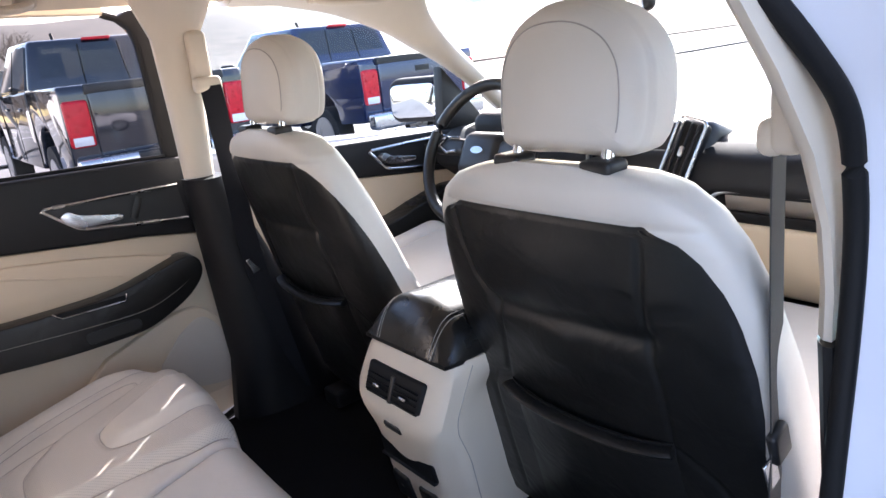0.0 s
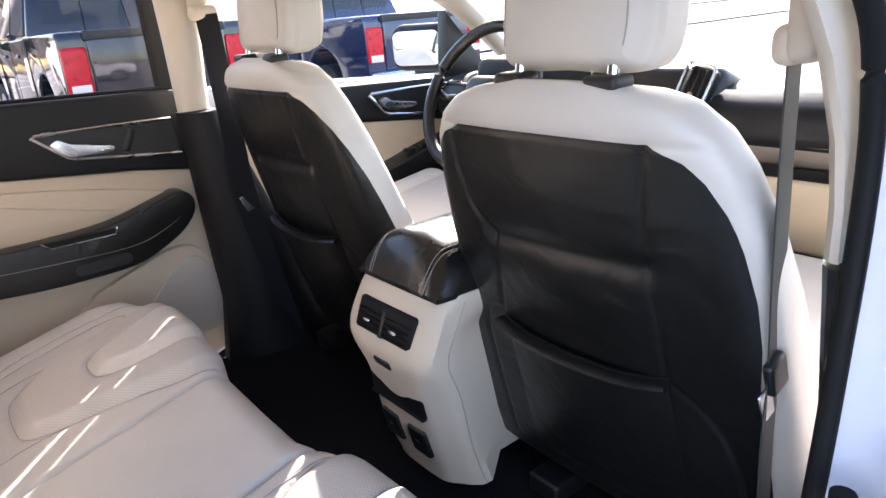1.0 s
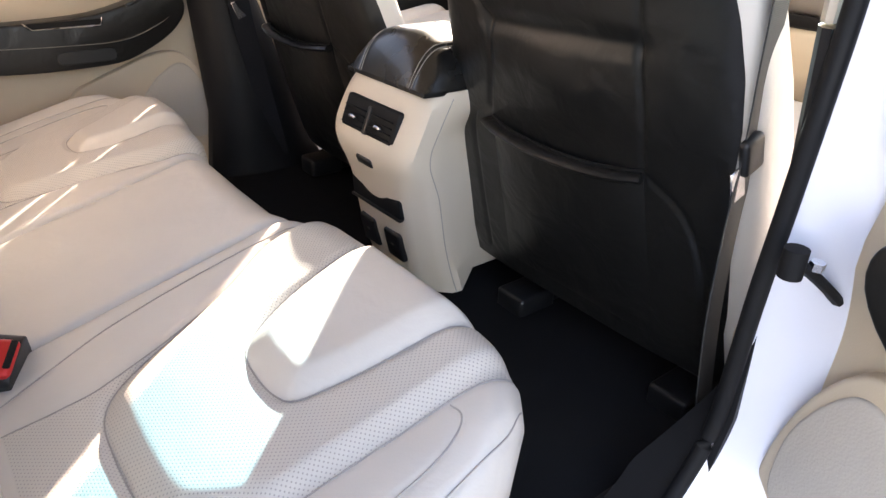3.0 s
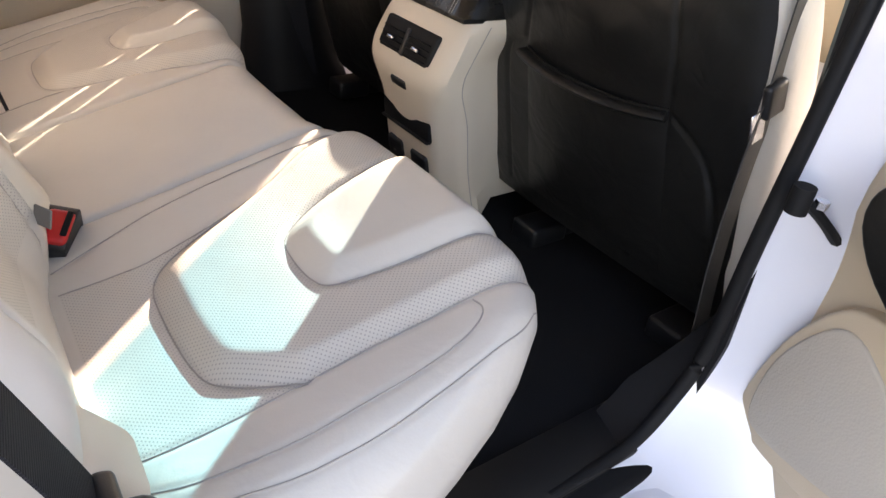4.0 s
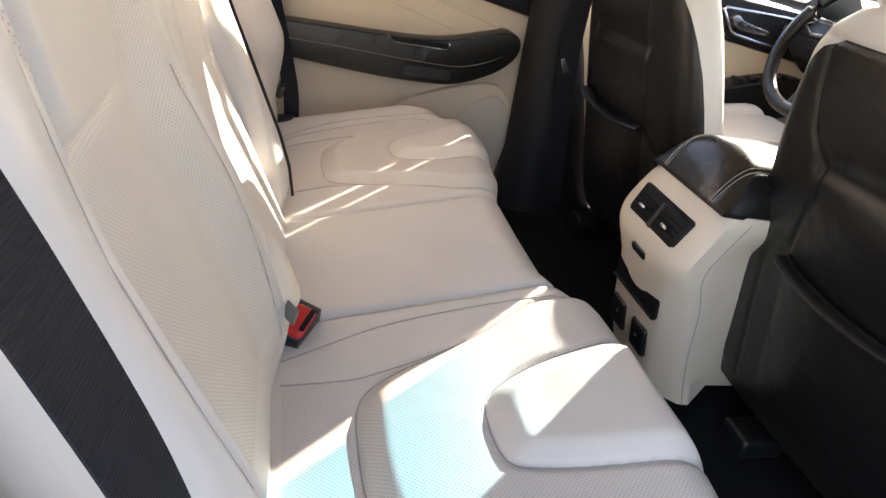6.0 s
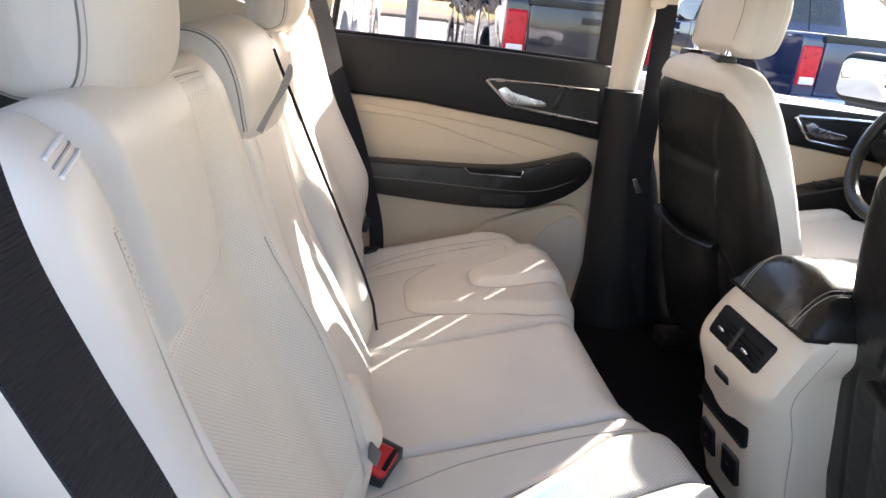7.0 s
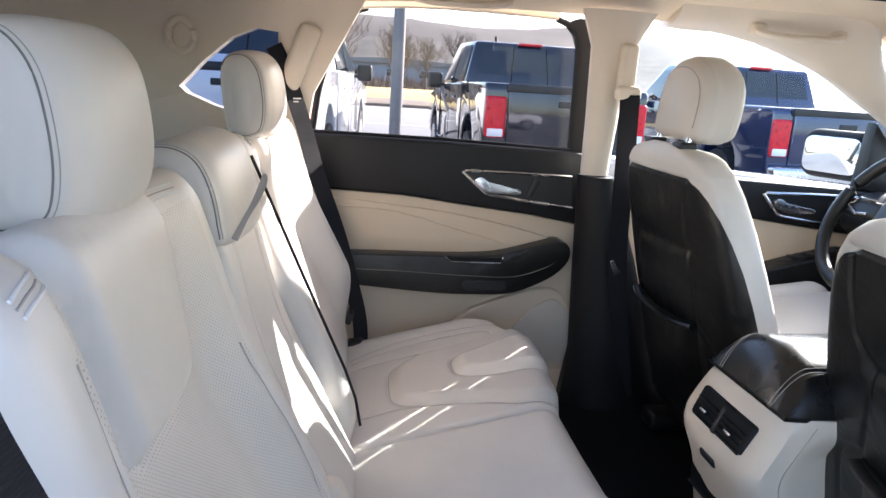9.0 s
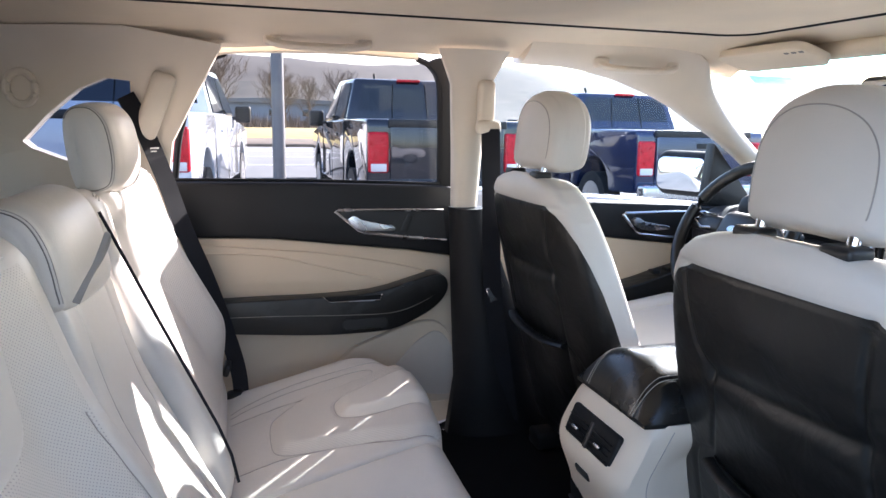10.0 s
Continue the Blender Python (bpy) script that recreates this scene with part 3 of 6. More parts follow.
# ---- front doors ----
def front_door(parent, side):
    X, s = side * 0.765, side
    low = [(0.10, 0.55), (0.10, 1.085), (0.40, 1.068), (0.80, 1.022), (1.10, 0.98), (1.15, 0.60)]
    part("lower_panel", prism(low, "x", X, X + s * 0.06, 0.008), CREAM_VINYL, parent, "cream lower door panel")
    belt = [(0.10, 1.085), (0.10, 1.150), (0.30, 1.156), (0.42, 1.166), (0.80, 1.150), (1.15, 1.12), (1.15, 0.98), (0.80, 1.022), (0.40, 1.068)]
    part("belt_panel", prism(belt, "x", X - s * 0.008, X + s * 0.08, 0.010, 3), DARK_SOFT, parent, "charcoal upper door panel")
    bez = [(0.51, 1.132), (0.78, 1.128), (0.80, 1.050), (0.62, 1.062), (0.555, 1.078)]
    part("bezel_recess", prism(bez, "x", X - s * 0.0085, X - s * 0.012, 0.0), DARK_PLASTIC, parent, "black handle recess", smooth=False)
    xf = X - s * 0.014
    part("bezel_frame", tube([(xf, 0.79, 1.132), (xf, 0.65, 1.134), (xf, 0.516, 1.133), (xf, 0.508, 1.129), (xf, 0.555, 1.077), (xf, 0.57, 1.070), (xf, 0.66, 1.058), (xf, 0.80, 1.048)], 0.0045, 8), CHROME, parent, "chrome bezel frame")
    part("door_handle", prism(spline([(0.536, 1.113), (0.552, 1.120), (0.574, 1.108), (0.615, 1.100), (0.654, 1.094), (0.660, 1.088), (0.652, 1.082), (0.610, 1.081), (0.570, 1.083), (0.547, 1.096), (0.536, 1.109)], 3), "x", X - s * 0.012, X - s * 0.030, 0.004, 3), CHROME, parent, "satin chrome door lever")
    part("lock_switch", rbox((X - s * 0.014, 0.725, 1.095), (0.008, 0.035, 0.045), 0.004, 2), DARK_PLASTIC, parent, "black door lock switch")
    arm = spline([(0.28, 0.905), (0.50, 0.925), (0.64, 0.960), (0.76, 0.985), (0.86, 0.975), (0.88, 0.935), (0.80, 0.885), (0.60, 0.845), (0.40, 0.830), (0.28, 0.835)], 4)
    part("armrest", prism(arm, "x", X + s * 0.01, X - s * 0.08, 0.018, 4), DARK, parent, "black leather door armrest")
    for k in range(4):
        part("window_switch", rbox((X - s * 0.055, 0.60 + 0.045 * k, 0.962 + 0.008 * k), (0.03, 0.026, 0.012), 0.004, 2), DARK_PLASTIC, parent, "window switch")
    part("outer_sill", prism([(0.05, 1.205), (1.15, 1.13), (1.15, 0.42), (0.10, 0.42)], "x", X + s * 0.08, X + s * 0.17, 0.02), WHITE_PAINT, parent, "white painted outer skin", smooth=False)
    part("sail_panel", prism([(0.80, 1.15), (0.815, 1.34), (0.90, 1.245), (1.0, 1.13)], "x", X - s * 0.004, X + s * 0.04, 0.006), DARK_PLASTIC, parent, "black mirror sail panel")
    y0 = 0.06 if s < 0 else 0.17
    win = [(y0, 1.198), (y0, 1.545), (0.42, 1.545), (0.66, 1.50), (1.0, 1.33), (1.15, 1.125), (0.40, 1.182)]
    bm = bmesh.new()
    bm.faces.new([bm.verts.new((X + s * 0.022, y, z)) for y, z in win])
    g = part("pane", bm, SIDE_GLASS, parent, "clear window pane", smooth=False)


for side, word in ((-1, "driver"), (1, "passenger")):
    d = tagged(new("door_front"), "closed front door on the %s side with cream and charcoal inner panel" % word, "car door", kind="structure")
    front_door(d, side)
    d.location = (side * (0.012 if side < 0 else 0.05), 0, 0)
    m = thing("door_mirror", "black door mirror with a bright mirror glass", "door mirror", group="door mirrors")
    part("mirror_housing", rbox((side * 1.10, 0.97, 1.222), (0.235, 0.10, 0.16), 0.045, 5, pose(0, 0, 0, 0, 0, -side * 22)), RUBBER, m)
    part("mirror_glass", prism(rounded_rect(-0.094, -0.058, 0.094, 0.058, 0.028), "y", -0.052, -0.047, 0.001), MIRROR, m, "mirror glass").matrix_local = pose(side * 1.10, 0.97, 1.222, 0, 0, -side * 22)
    part("mirror_arm", rbox((side * 0.95, 0.99, 1.170), (0.16, 0.06, 0.04), 0.015), DARK_PLASTIC, m)


# ---- rear bench ----
def smooth01(t):
    t = np.clip(t, 0, 1)
    return t * t * (3 - 2 * t)


def groove(px, py, lines, depth=0.004, width=0.004):
    out = np.zeros(np.shape(px))
    for ln in lines:
        out = np.maximum(out, depth * np.exp(-(line_gap(px, py, ln) / width) ** 2))
    return out


def between(Z, u, v):
    """Value of the grid Z (rows v, columns u) at fractional indices."""
    i, j = int(min(max(u, 0), Z.shape[1] - 1.001)), int(min(max(v, 0), Z.shape[0] - 1.001))
    a, c = u - i, v - j
    return (1 - c) * ((1 - a) * Z[j, i] + a * Z[j, i + 1]) + c * ((1 - a) * Z[j + 1, i] + a * Z[j + 1, i + 1])


def mirror(line):
    """The line on the narrower left half of the bench."""
    return [(0.025 - 0.92 * x, y) for x, y in line]


FRONT_PAD = spline([(0.322, -0.19), (0.328, -0.25), (0.338, -0.313), (0.354, -0.356), (0.380, -0.388), (0.42, -0.396), (0.46, -0.394), (0.481, -0.382), (0.495, -0.34), (0.507, -0.287), (0.516, -0.23), (0.522, -0.19)], 5)
BIG_PAD = spline([(0.203, -0.215), (0.208, -0.285), (0.247, -0.355), (0.274, -0.412), (0.297, -0.472), (0.318, -0.508), (0.348, -0.526), (0.397, -0.53), (0.446, -0.53), (0.487, -0.527), (0.514, -0.519), (0.543, -0.492), (0.572, -0.454)], 5)
BOLSTER = spline([(0.554, -0.61), (0.562, -0.573), (0.569, -0.52), (0.573, -0.451), (0.577, -0.386), (0.582, -0.33), (0.586, -0.28), (0.594, -0.240), (0.601, -0.21)], 5)
INNER_SEAM = spline([(0.288, -0.61), (0.297, -0.55), (0.297, -0.505), (0.276, -0.424), (0.248, -0.352), (0.210, -0.285), (0.205, -0.21)], 5)
OUTER_1 = spline([(0.590, -0.61), (0.611, -0.572), (0.623, -0.529), (0.631, -0.484), (0.633, -0.434), (0.634, -0.381), (0.630, -0.334), (0.620, -0.304), (0.606, -0.289), (0.590, -0.288)], 5)
OUTER_2 = spline([(0.612, -0.61), (0.634, -0.578), (0.655, -0.516), (0.662, -0.471), (0.664, -0.422), (0.661, -0.367), (0.655, -0.313), (0.645, -0.271), (0.626, -0.236)], 5)
SPLIT_SEAM = spline([(0.245, -0.61), (0.224, -0.545), (0.207, -0.485), (0.198, -0.40), (0.197, -0.31), (0.200, -0.21)], 5)


def front_edge(x):
    """Front edge of the bench in y."""
    return np.interp(x, [-0.668, -0.655, -0.60, -0.50, -0.333, -0.20, -0.138, 0.0, 0.12, 0.165, 0.20, 0.25, 0.334, 0.483, 0.551, 0.602, 0.632, 0.655, 0.675, 0.690, 0.700], [-0.38, -0.32, -0.25, -0.206, -0.202, -0.212, -0.226, -0.228, -0.227, -0.214, -0.202, -0.193, -0.190, -0.190, -0.198, -0.213, -0.236, -0.268, -0.31, -0.36, -0.41])


def bench_height(x, y):
    """Top of the cushions."""
    z = 0.817 + 0.25 * (y + 0.237)
    a = np.abs(x)
    z = z + 0.010 * np.exp(-((a - 0.63) / 0.05) ** 2) - 0.006 * np.exp(-((a - 0.42) / 0.13) ** 2) * smooth01((-0.25 - y) / 0.1)
    return z


def cushion(name, x0, x1, lines, perf, mat_list, parent, label, raised=(), nu=120, nv=100):
    yb = -0.625
    us, vs = np.linspace(0, 1, nu), np.linspace(0, 1, nv)
    vs = 1 - (1 - vs) ** 1.15
    U, V = np.meshgrid(us, vs)
    Xg = x0 + (x1 - x0) * U
    F = front_edge(Xg)
    Yg = yb + (F - yb) * V
    Z = bench_height(Xg, Yg)
    for poly, up, soft in raised:
        g = line_gap(Xg, Yg, poly + poly[:1])
        ins = inside(Xg, Yg, poly)
        Z = Z + np.where(ins, up * smooth01(g / soft), 0)
    Z = Z - groove(Xg, Yg, lines[:2], 0.004, 0.005) - groove(Xg, Yg, lines[2:], 0.0016, 0.003)
    # rounding at the front and at the outer side
    ef = np.clip(1 - (F - Yg) / 0.055, 0, 1)
    Z = Z - 0.048 * (1 - np.sqrt(np.clip(1 - ef ** 2, 0, 1)))
    for xe, r in ((x0, 0.02), (x1, 0.02)):
        rr = 0.055 if abs(xe) > 0.5 else 0.016
        ee = np.clip(1 - np.abs(Xg - xe) / rr, 0, 1)
        Z = Z - (0.042 if abs(xe) > 0.5 else 0.012) * (1 - np.sqrt(np.clip(1 - ee ** 2, 0, 1)))
    verts = np.stack([Xg, Yg, Z], -1).reshape(-1, 3)
    faces = grid_faces(nu, nv)
    cen = verts[np.array(faces)].mean(1)
    slots = np.zeros(len(faces), int)
    if perf is not None:
        slots = np.where(perf(cen[:, 0], cen[:, 1]), 1, 0)
    edge = [i for i in range(nu)] + [j * nu + nu - 1 for j in range(1, nv)] + [nu * nv - 2 - i for i in range(nu - 1)] + [j * nu for j in range(nv - 2, 0, -1)]
    V_all, F_all, S_all = [verts], list(faces), list(slots)
    base, prev = len(verts), edge
    E0 = verts[edge]
    cx, cy = (x0 + x1) / 2, -0.42
    for k, (dz, shrink) in enumerate(((0.03, 0.002), (0.07, 0.018), (0.12, 0.045), (0.17, 0.075), (0.20, 0.095))):
        ring = E0.copy()
        ring[:, 0] += np.sign(cx - ring[:, 0]) * shrink * (1.0 if abs(x1 - x0) > 0.3 else 0.2)
        ring[:, 1] += np.sign(cy - ring[:, 1]) * shrink * np.where(ring[:, 1] > cy, 1.0, 0)
        ring[:, 2] = np.maximum(E0[:, 2] - dz, FLOOR + 0.01)
        V_all.append(ring)
        cur = list(range(base, base + len(edge)))
        n = len(edge)
        F_all += [(prev[i], cur[i], cur[(i + 1) % n], prev[(i + 1) % n]) for i in range(n)]
        S_all += [0] * n
        base, prev = base + n, cur
    F_all.append(tuple(prev))
    S_all.append(0)
    allv = np.concatenate(V_all)
    ob = obj(name, allv, F_all, mat_list, parent, label, slots=S_all, uv=allv[:, :2])
    for ln in lines:
        pts = []
        for x, y in ln:
            if x0 + 0.004 < x < x1 - 0.004 and yb < y < front_edge(x) - 0.004:
                t_ = (y - yb) / (front_edge(x) - yb)
                pts.append((x, y, between(Z, (x - x0) / (x1 - x0) * (nu - 1), (1 - (1 - t_) ** (1 / 1.15)) * (nv - 1)) + 0.0004))
        if len(pts) > 2:
            part("seam", tube(pts, 0.0009, 5), SEAM, ob, "sewn seam")
    return ob


bench = thing("rear_bench_seat", "cream leather rear bench seat with perforated centres and three headrests", "car seat")
perf_r = lambda x, y: inside(x, y, INNER_SEAM + BOLSTER[::-1]) & ~inside(x, y, FRONT_PAD)
RAISED = [(BIG_PAD + [(0.586, -0.28), (0.60, -0.15), (0.20, -0.15)], 0.013, 0.030), (FRONT_PAD, 0.013, 0.030)]
cushion("seat_cushion", 0.166, 0.700, [FRONT_PAD, BIG_PAD, BOLSTER, INNER_SEAM, OUTER_1, OUTER_2, SPLIT_SEAM], perf_r, [CREAM, CREAM_PERF], bench, "perforated cream seat cushion", RAISED, 150, 130)
perf_l = lambda x, y: perf_r((0.025 - x) / 0.92, y)
cushion("seat_cushion", -0.668, -0.138, [mirror(l) for l in (FRONT_PAD, BIG_PAD, BOLSTER, INNER_SEAM, OUTER_1, OUTER_2)], perf_l, [CREAM, CREAM_PERF], bench, "perforated cream seat cushion",
        [(mirror(p), u, s) for p, u, s in RAISED], 150, 130)
cushion("centre_cushion", -0.136, 0.164, [], None, [CREAM], bench, "smooth cream centre cushion", (), 70, 70)
part("cushion_base", rbox((0, -0.47, FLOOR + 0.06), (1.20, 0.36, 0.14), 0.02), DARK_SOFT, bench, "dark base under the cushions")

# backrests: s runs up the recline, out is the way off its face
RECLINE = math.atan(0.46)
UPV, OUTV = np.array([0, -math.sin(RECLINE), math.cos(RECLINE)]), np.array([0, math.cos(RECLINE), math.sin(RECLINE)])
BACK0 = np.array([0, -0.590, 0.67])


def back_point(x, s, out=0.0):
    return tuple(np.array([x, 0, 0]) + BACK0 + s * UPV + out * OUTV)


def backrest(name, x0, x1, s0, s1, shape, lines, perf, mats, parent, label, nu=110, nv=120, thick=0.11, round_top=0.05, round_side=0.035, pale=(), soft=()):
    us, vs = np.linspace(0, 1, nu), np.linspace(0, 1, nv)
    U, V = np.meshgrid(us, vs)
    Xg, Sg = x0 + (x1 - x0) * U, s0 + (s1 - s0) * V
    D = shape(Xg, Sg) - groove(Xg, Sg, [l for l in lines if l not in pale and l not in soft]) - groove(Xg, Sg, soft, 0.006, 0.006)
    et = np.clip(1 - (s1 - Sg) / round_top, 0, 1)
    el = np.clip(1 - np.minimum(Xg - x0, x1 - Xg) / round_side, 0, 1)
    e = np.clip(np.sqrt(et ** 2 + el ** 2), 0, 1)
    D = D - round_side * 1.1 * (1 - np.sqrt(np.clip(1 - e ** 2, 0, 1)))
    # corner at the top
    verts = (np.stack([Xg, 0 * Xg, 0 * Xg], -1) + BACK0 + Sg[..., None] * UPV + D[..., None] * OUTV).reshape(-1, 3)
    faces = grid_faces(nu, nv)
    cx, cs = Xg.reshape(-1)[np.array(faces)].mean(1), Sg.reshape(-1)[np.array(faces)].mean(1)
    slots = np.where(perf(cx, cs), 1, 0) if perf is not None else np.zeros(len(faces), int)
    edge = [i for i in range(nu)] + [j * nu + nu - 1 for j in range(1, nv)] + [nu * nv - 2 - i for i in range(nu - 1)] + [j * nu for j in range(nv - 2, 0, -1)]
    V_all, F_all, S_all = [verts], list(faces), list(slots)
    base, prev, n = len(verts), edge, len(edge)
    for back, inset in ((0.02, -0.002), (0.05, -0.002), (thick, 0.02)):
        ring = verts[edge] - back * OUTV
        ring[:, 0] += np.sign((x0 + x1) / 2 - ring[:, 0]) * inset
        V_all.append(ring)
        cur = list(range(base, base + n))
        F_all += [(prev[i], cur[i], cur[(i + 1) % n], prev[(i + 1) % n]) for i in range(n)]
        S_all += [0] * n
        base, prev = base + n, cur
    F_all.append(tuple(prev))
    S_all.append(0)
    allv = np.concatenate(V_all)
    ob = obj(name, allv, F_all, mats, parent, label, slots=S_all, uv=allv[:, [0, 2]] * np.array([1.0, 1.1]))
    fx, fs = Xg.reshape(-1), Sg.reshape(-1)
    for ln in lines:
        pts = []
        for x, s in ln:
            if x0 + 0.004 < x < x1 - 0.004 and s0 < s < s1 - 0.01:
                pts.append(back_point(x, s, between(D, (x - x0) / (x1 - x0) * (nu - 1), (s - s0) / (s1 - s0) * (nv - 1)) + 0.0004))
        if len(pts) > 2 and ln not in soft:
            part("seam", tube(pts, 0.0008, 5), SEAM, ob, "sewn seam")
            if ln in pale:
                for off in (-0.005, 0.005):
                    part("top_stitch", tube([back_point(x, s + off, between(D, (x - x0) / (x1 - x0) * (nu - 1), (s + off - s0) / (s1 - s0) * (nv - 1)) + 0.0008) for x, s in ln if x0 + 0.004 < x < x1 - 0.004], 0.0013, 6), PALE_STITCH, ob, "pale top stitching")
    return ob


def side_shape(c):
    def f(x, s):
        a = np.abs(x - c)
        outer = (x - c) * (1 if c > 0 else -1) > 0
        d = np.where(outer, 0.058 * smooth01((s - 0.10) / 0.16), (0.034 if c > 0 else 0.026) * smooth01(s / 0.12)) * smooth01((a - 0.11) / 0.10) - 0.02 * smooth01((0.10 - s) / 0.1)
        lines = side_lines(c)
        if c < 0:
            d = d + 0.018 * smooth01(s / 0.2)
        d = d + np.where(inside(x, s, lines[0]), 0.016 * smooth01(line_gap(x, s, lines[0]) / 0.018), 0)
        return d + 0.006 * np.exp(-((s - 0.25) / 0.12) ** 2) + 0.040 * smooth01((s - 0.41) / 0.24) * (1 - 0.45 * smooth01((a - 0.11) / 0.10))
    return f


def side_lines(c):
    g = 1 if c > 0 else -1
    up = spline([(c - 0.118, 0.66), (c - 0.108, 0.585), (c - 0.100, 0.52), (c - 0.090, 0.470), (c - 0.050, 0.446), (c + 0.050, 0.446), (c + 0.084, 0.458), (c + 0.097, 0.52), (c + 0.106, 0.585), (c + 0.118, 0.66)], 5)
    inner = spline([(c - g * 0.16, 0.02), (c - g * 0.19, 0.20), (c - g * 0.20, 0.30), (c - g * 0.192, 0.43)], 5)
    outer = spline([(c + g * 0.20, 0.10), (c + g * 0.212, 0.26), (c + g * 0.210, 0.40), (c + g * 0.20, 0.57)], 5)
    return [up, inner, outer] + [spline([(c - g * 0.182, 0.618), (c - g * 0.145, 0.621), (c - g * 0.112, 0.621)], 6), spline([(c + g * 0.228, 0.612), (c + g * 0.207, 0.616), (c + g * 0.185, 0.618)], 6)]


for c, x0, x1 in ((0.415, 0.160, 0.675), (-0.40, -0.655, -0.150)):
    ln = side_lines(c)
    perf = lambda x, s, c=c, ln=ln: (np.abs(x - c) < 0.20) & (s < 0.60) & (s > 0.12) & ~inside(x, s, ln[0])
    backrest("backrest", x0, x1, 0.0, 0.645, side_shape(c), ln, perf, [CREAM, CREAM_PERF], bench, "perforated cream backrest", round_top=0.06, pale=ln[-2:], soft=ln[:1])
backrest("centre_backrest", -0.146, 0.146, 0.02, 0.545, lambda x, s: 0.012 + 0.04 * smooth01((s - 0.33) / 0.30), [spline([(-0.075, 0.02), (-0.085, 0.3), (-0.08, 0.545)], 5), spline([(0.075, 0.02), (0.085, 0.3), (0.08, 0.545)], 5)], None, [CREAM], bench, "folding cream centre armrest", 60, 80, round_side=0.022)


def pad(name, outline, place, half, edge, parent, label, seam_at=(-1, 1), seam_span=None, dome=0.006, arc_at=None):
    """A stuffed leather pad: an outline carried from -half to half with soft ends; place(a, b, h) gives the point.
    A stitched seam follows the outline near each end that seam_at names."""
    line = np.array(outline, float)
    cen = (line.max(0) + line.min(0)) / 2
    nxt, prv = np.roll(line, -1, 0), np.roll(line, 1, 0)
    tang = nxt - prv
    nrm = np.stack([tang[:, 1], -tang[:, 0]], -1)
    nrm /= np.linalg.norm(nrm, axis=1)[:, None] + 1e-9
    if ((line - cen) * nrm).sum() < 0:
        nrm = -nrm
    n = len(line)
    stations = [(-half + edge * (1 - math.cos(q)), edge * (1 - math.sin(q))) for q in np.linspace(0, math.pi / 2, 9)]
    mids = [(h_, -0.004 * (1 - (h_ / half) ** 2)) for h_ in np.linspace(-half + edge, half - edge, 12)[1:-1]]
    stations = stations + mids + [(-h_, i_) for h_, i_ in stations[::-1]]
    verts, faces = [], []
    # end cap rings inside the first station
    def ring(h_, inset, shrink=1.0):
        pts = line - nrm * inset
        return (cen + (pts - cen) * shrink), h_
    rings = [ring(-half - dome * (1 - sh ** 2), edge, sh) for sh in (0.05, 0.35, 0.6, 0.8, 0.92)] + [ring(h_, i_) for h_, i_ in stations] + [ring(half + dome * (1 - sh ** 2), edge, sh) for sh in (0.92, 0.8, 0.6, 0.35, 0.05)]
    # the seam is a small valley
    for pts, h_ in rings:
        dip = sum(0.0025 * math.exp(-((h_ - s_ * (half - edge * 0.75)) / 0.0022) ** 2) for s_ in seam_at)
        for p, q in zip(pts, nrm):
            verts.append(place(*(p - q * dip), h_))
    R = len(rings)
    faces = grid_faces(n, R, True) + [tuple(range(n))[::-1], tuple(range((R - 1) * n, R * n))]
    me_ob = obj(name, verts, faces, [CREAM], parent, label)
    for s_ in seam_at:
        for off, mt, rad in ((0.0, STITCH, 0.0009), (0.0035, SEAM, 0.0005)):
            h_ = s_ * (half - edge * 0.25 - off * 0.8)
            ins = edge * (1 - math.sin(math.acos(max(-1, min(1, 1 - (half - abs(h_)) / edge)))))
            pts = line - nrm * (ins - 0.0006)
            idx = range(n) if seam_span is None else [i for i in range(n) if seam_span(line[i] - cen)]
            if seam_span is not None:
                brk = [j for j in range(1, len(idx)) if idx[j] != idx[j - 1] + 1]
                if brk:
                    idx = idx[brk[0]:] + idx[:brk[0]]
            path = [place(*pts[i], h_) for i in idx]
            if seam_span is None:
                path.append(path[0])
            part("seam", tube(path, rad, 5), mt, me_ob, "dark stitched seam" if mt is STITCH else "")
    if arc_at is not None:
        pts = line - nrm * edge * arc_at
        rise = edge * (1 - math.sqrt(1 - (1 - arc_at) ** 2))
        idx = [i for i in range(n) if seam_span(line[i] - cen)]
        part("seam", tube([place(*pts[i], -half + rise - 0.0004) for i in idx], 0.0009, 5), SEAM, me_ob, "thin stitched arc seam")
    return me_ob


def closed(points, n=8):
    """A smooth closed outline."""
    pts = list(points)
    k = len(pts)
    full = spline(pts[-2:] + pts + pts[:3], n)
    return full[2 * n:(2 + k) * n]


for x, sv, size, turn in ((0.618, 0.145, (0.075, 0.045, 0.105), 18), (0.188, 0.150, (0.060, 0.050, 0.105), -12)):
    cover = part("hinge_cover", rbox((0, 0, 0), size, 0.020, 5), CREAM_PLASTIC, bench, "smooth greyish cream hinge cover")
    cover.matrix_local = Matrix.Translation(back_point(x, sv, 0.016 if x > 0.4 else 0.026)) @ pose(0, 0, 0, math.degrees(RECLINE), turn, 0)
SIDE_LINE = closed([(-0.046, -0.070), (-0.049, 0.0), (-0.044, 0.060), (-0.030, 0.086), (-0.006, 0.094), (0.016, 0.085), (0.031, 0.056), (0.035, 0.010), (0.032, -0.040), (0.020, -0.078), (-0.006, -0.092), (-0.034, -0.088)])
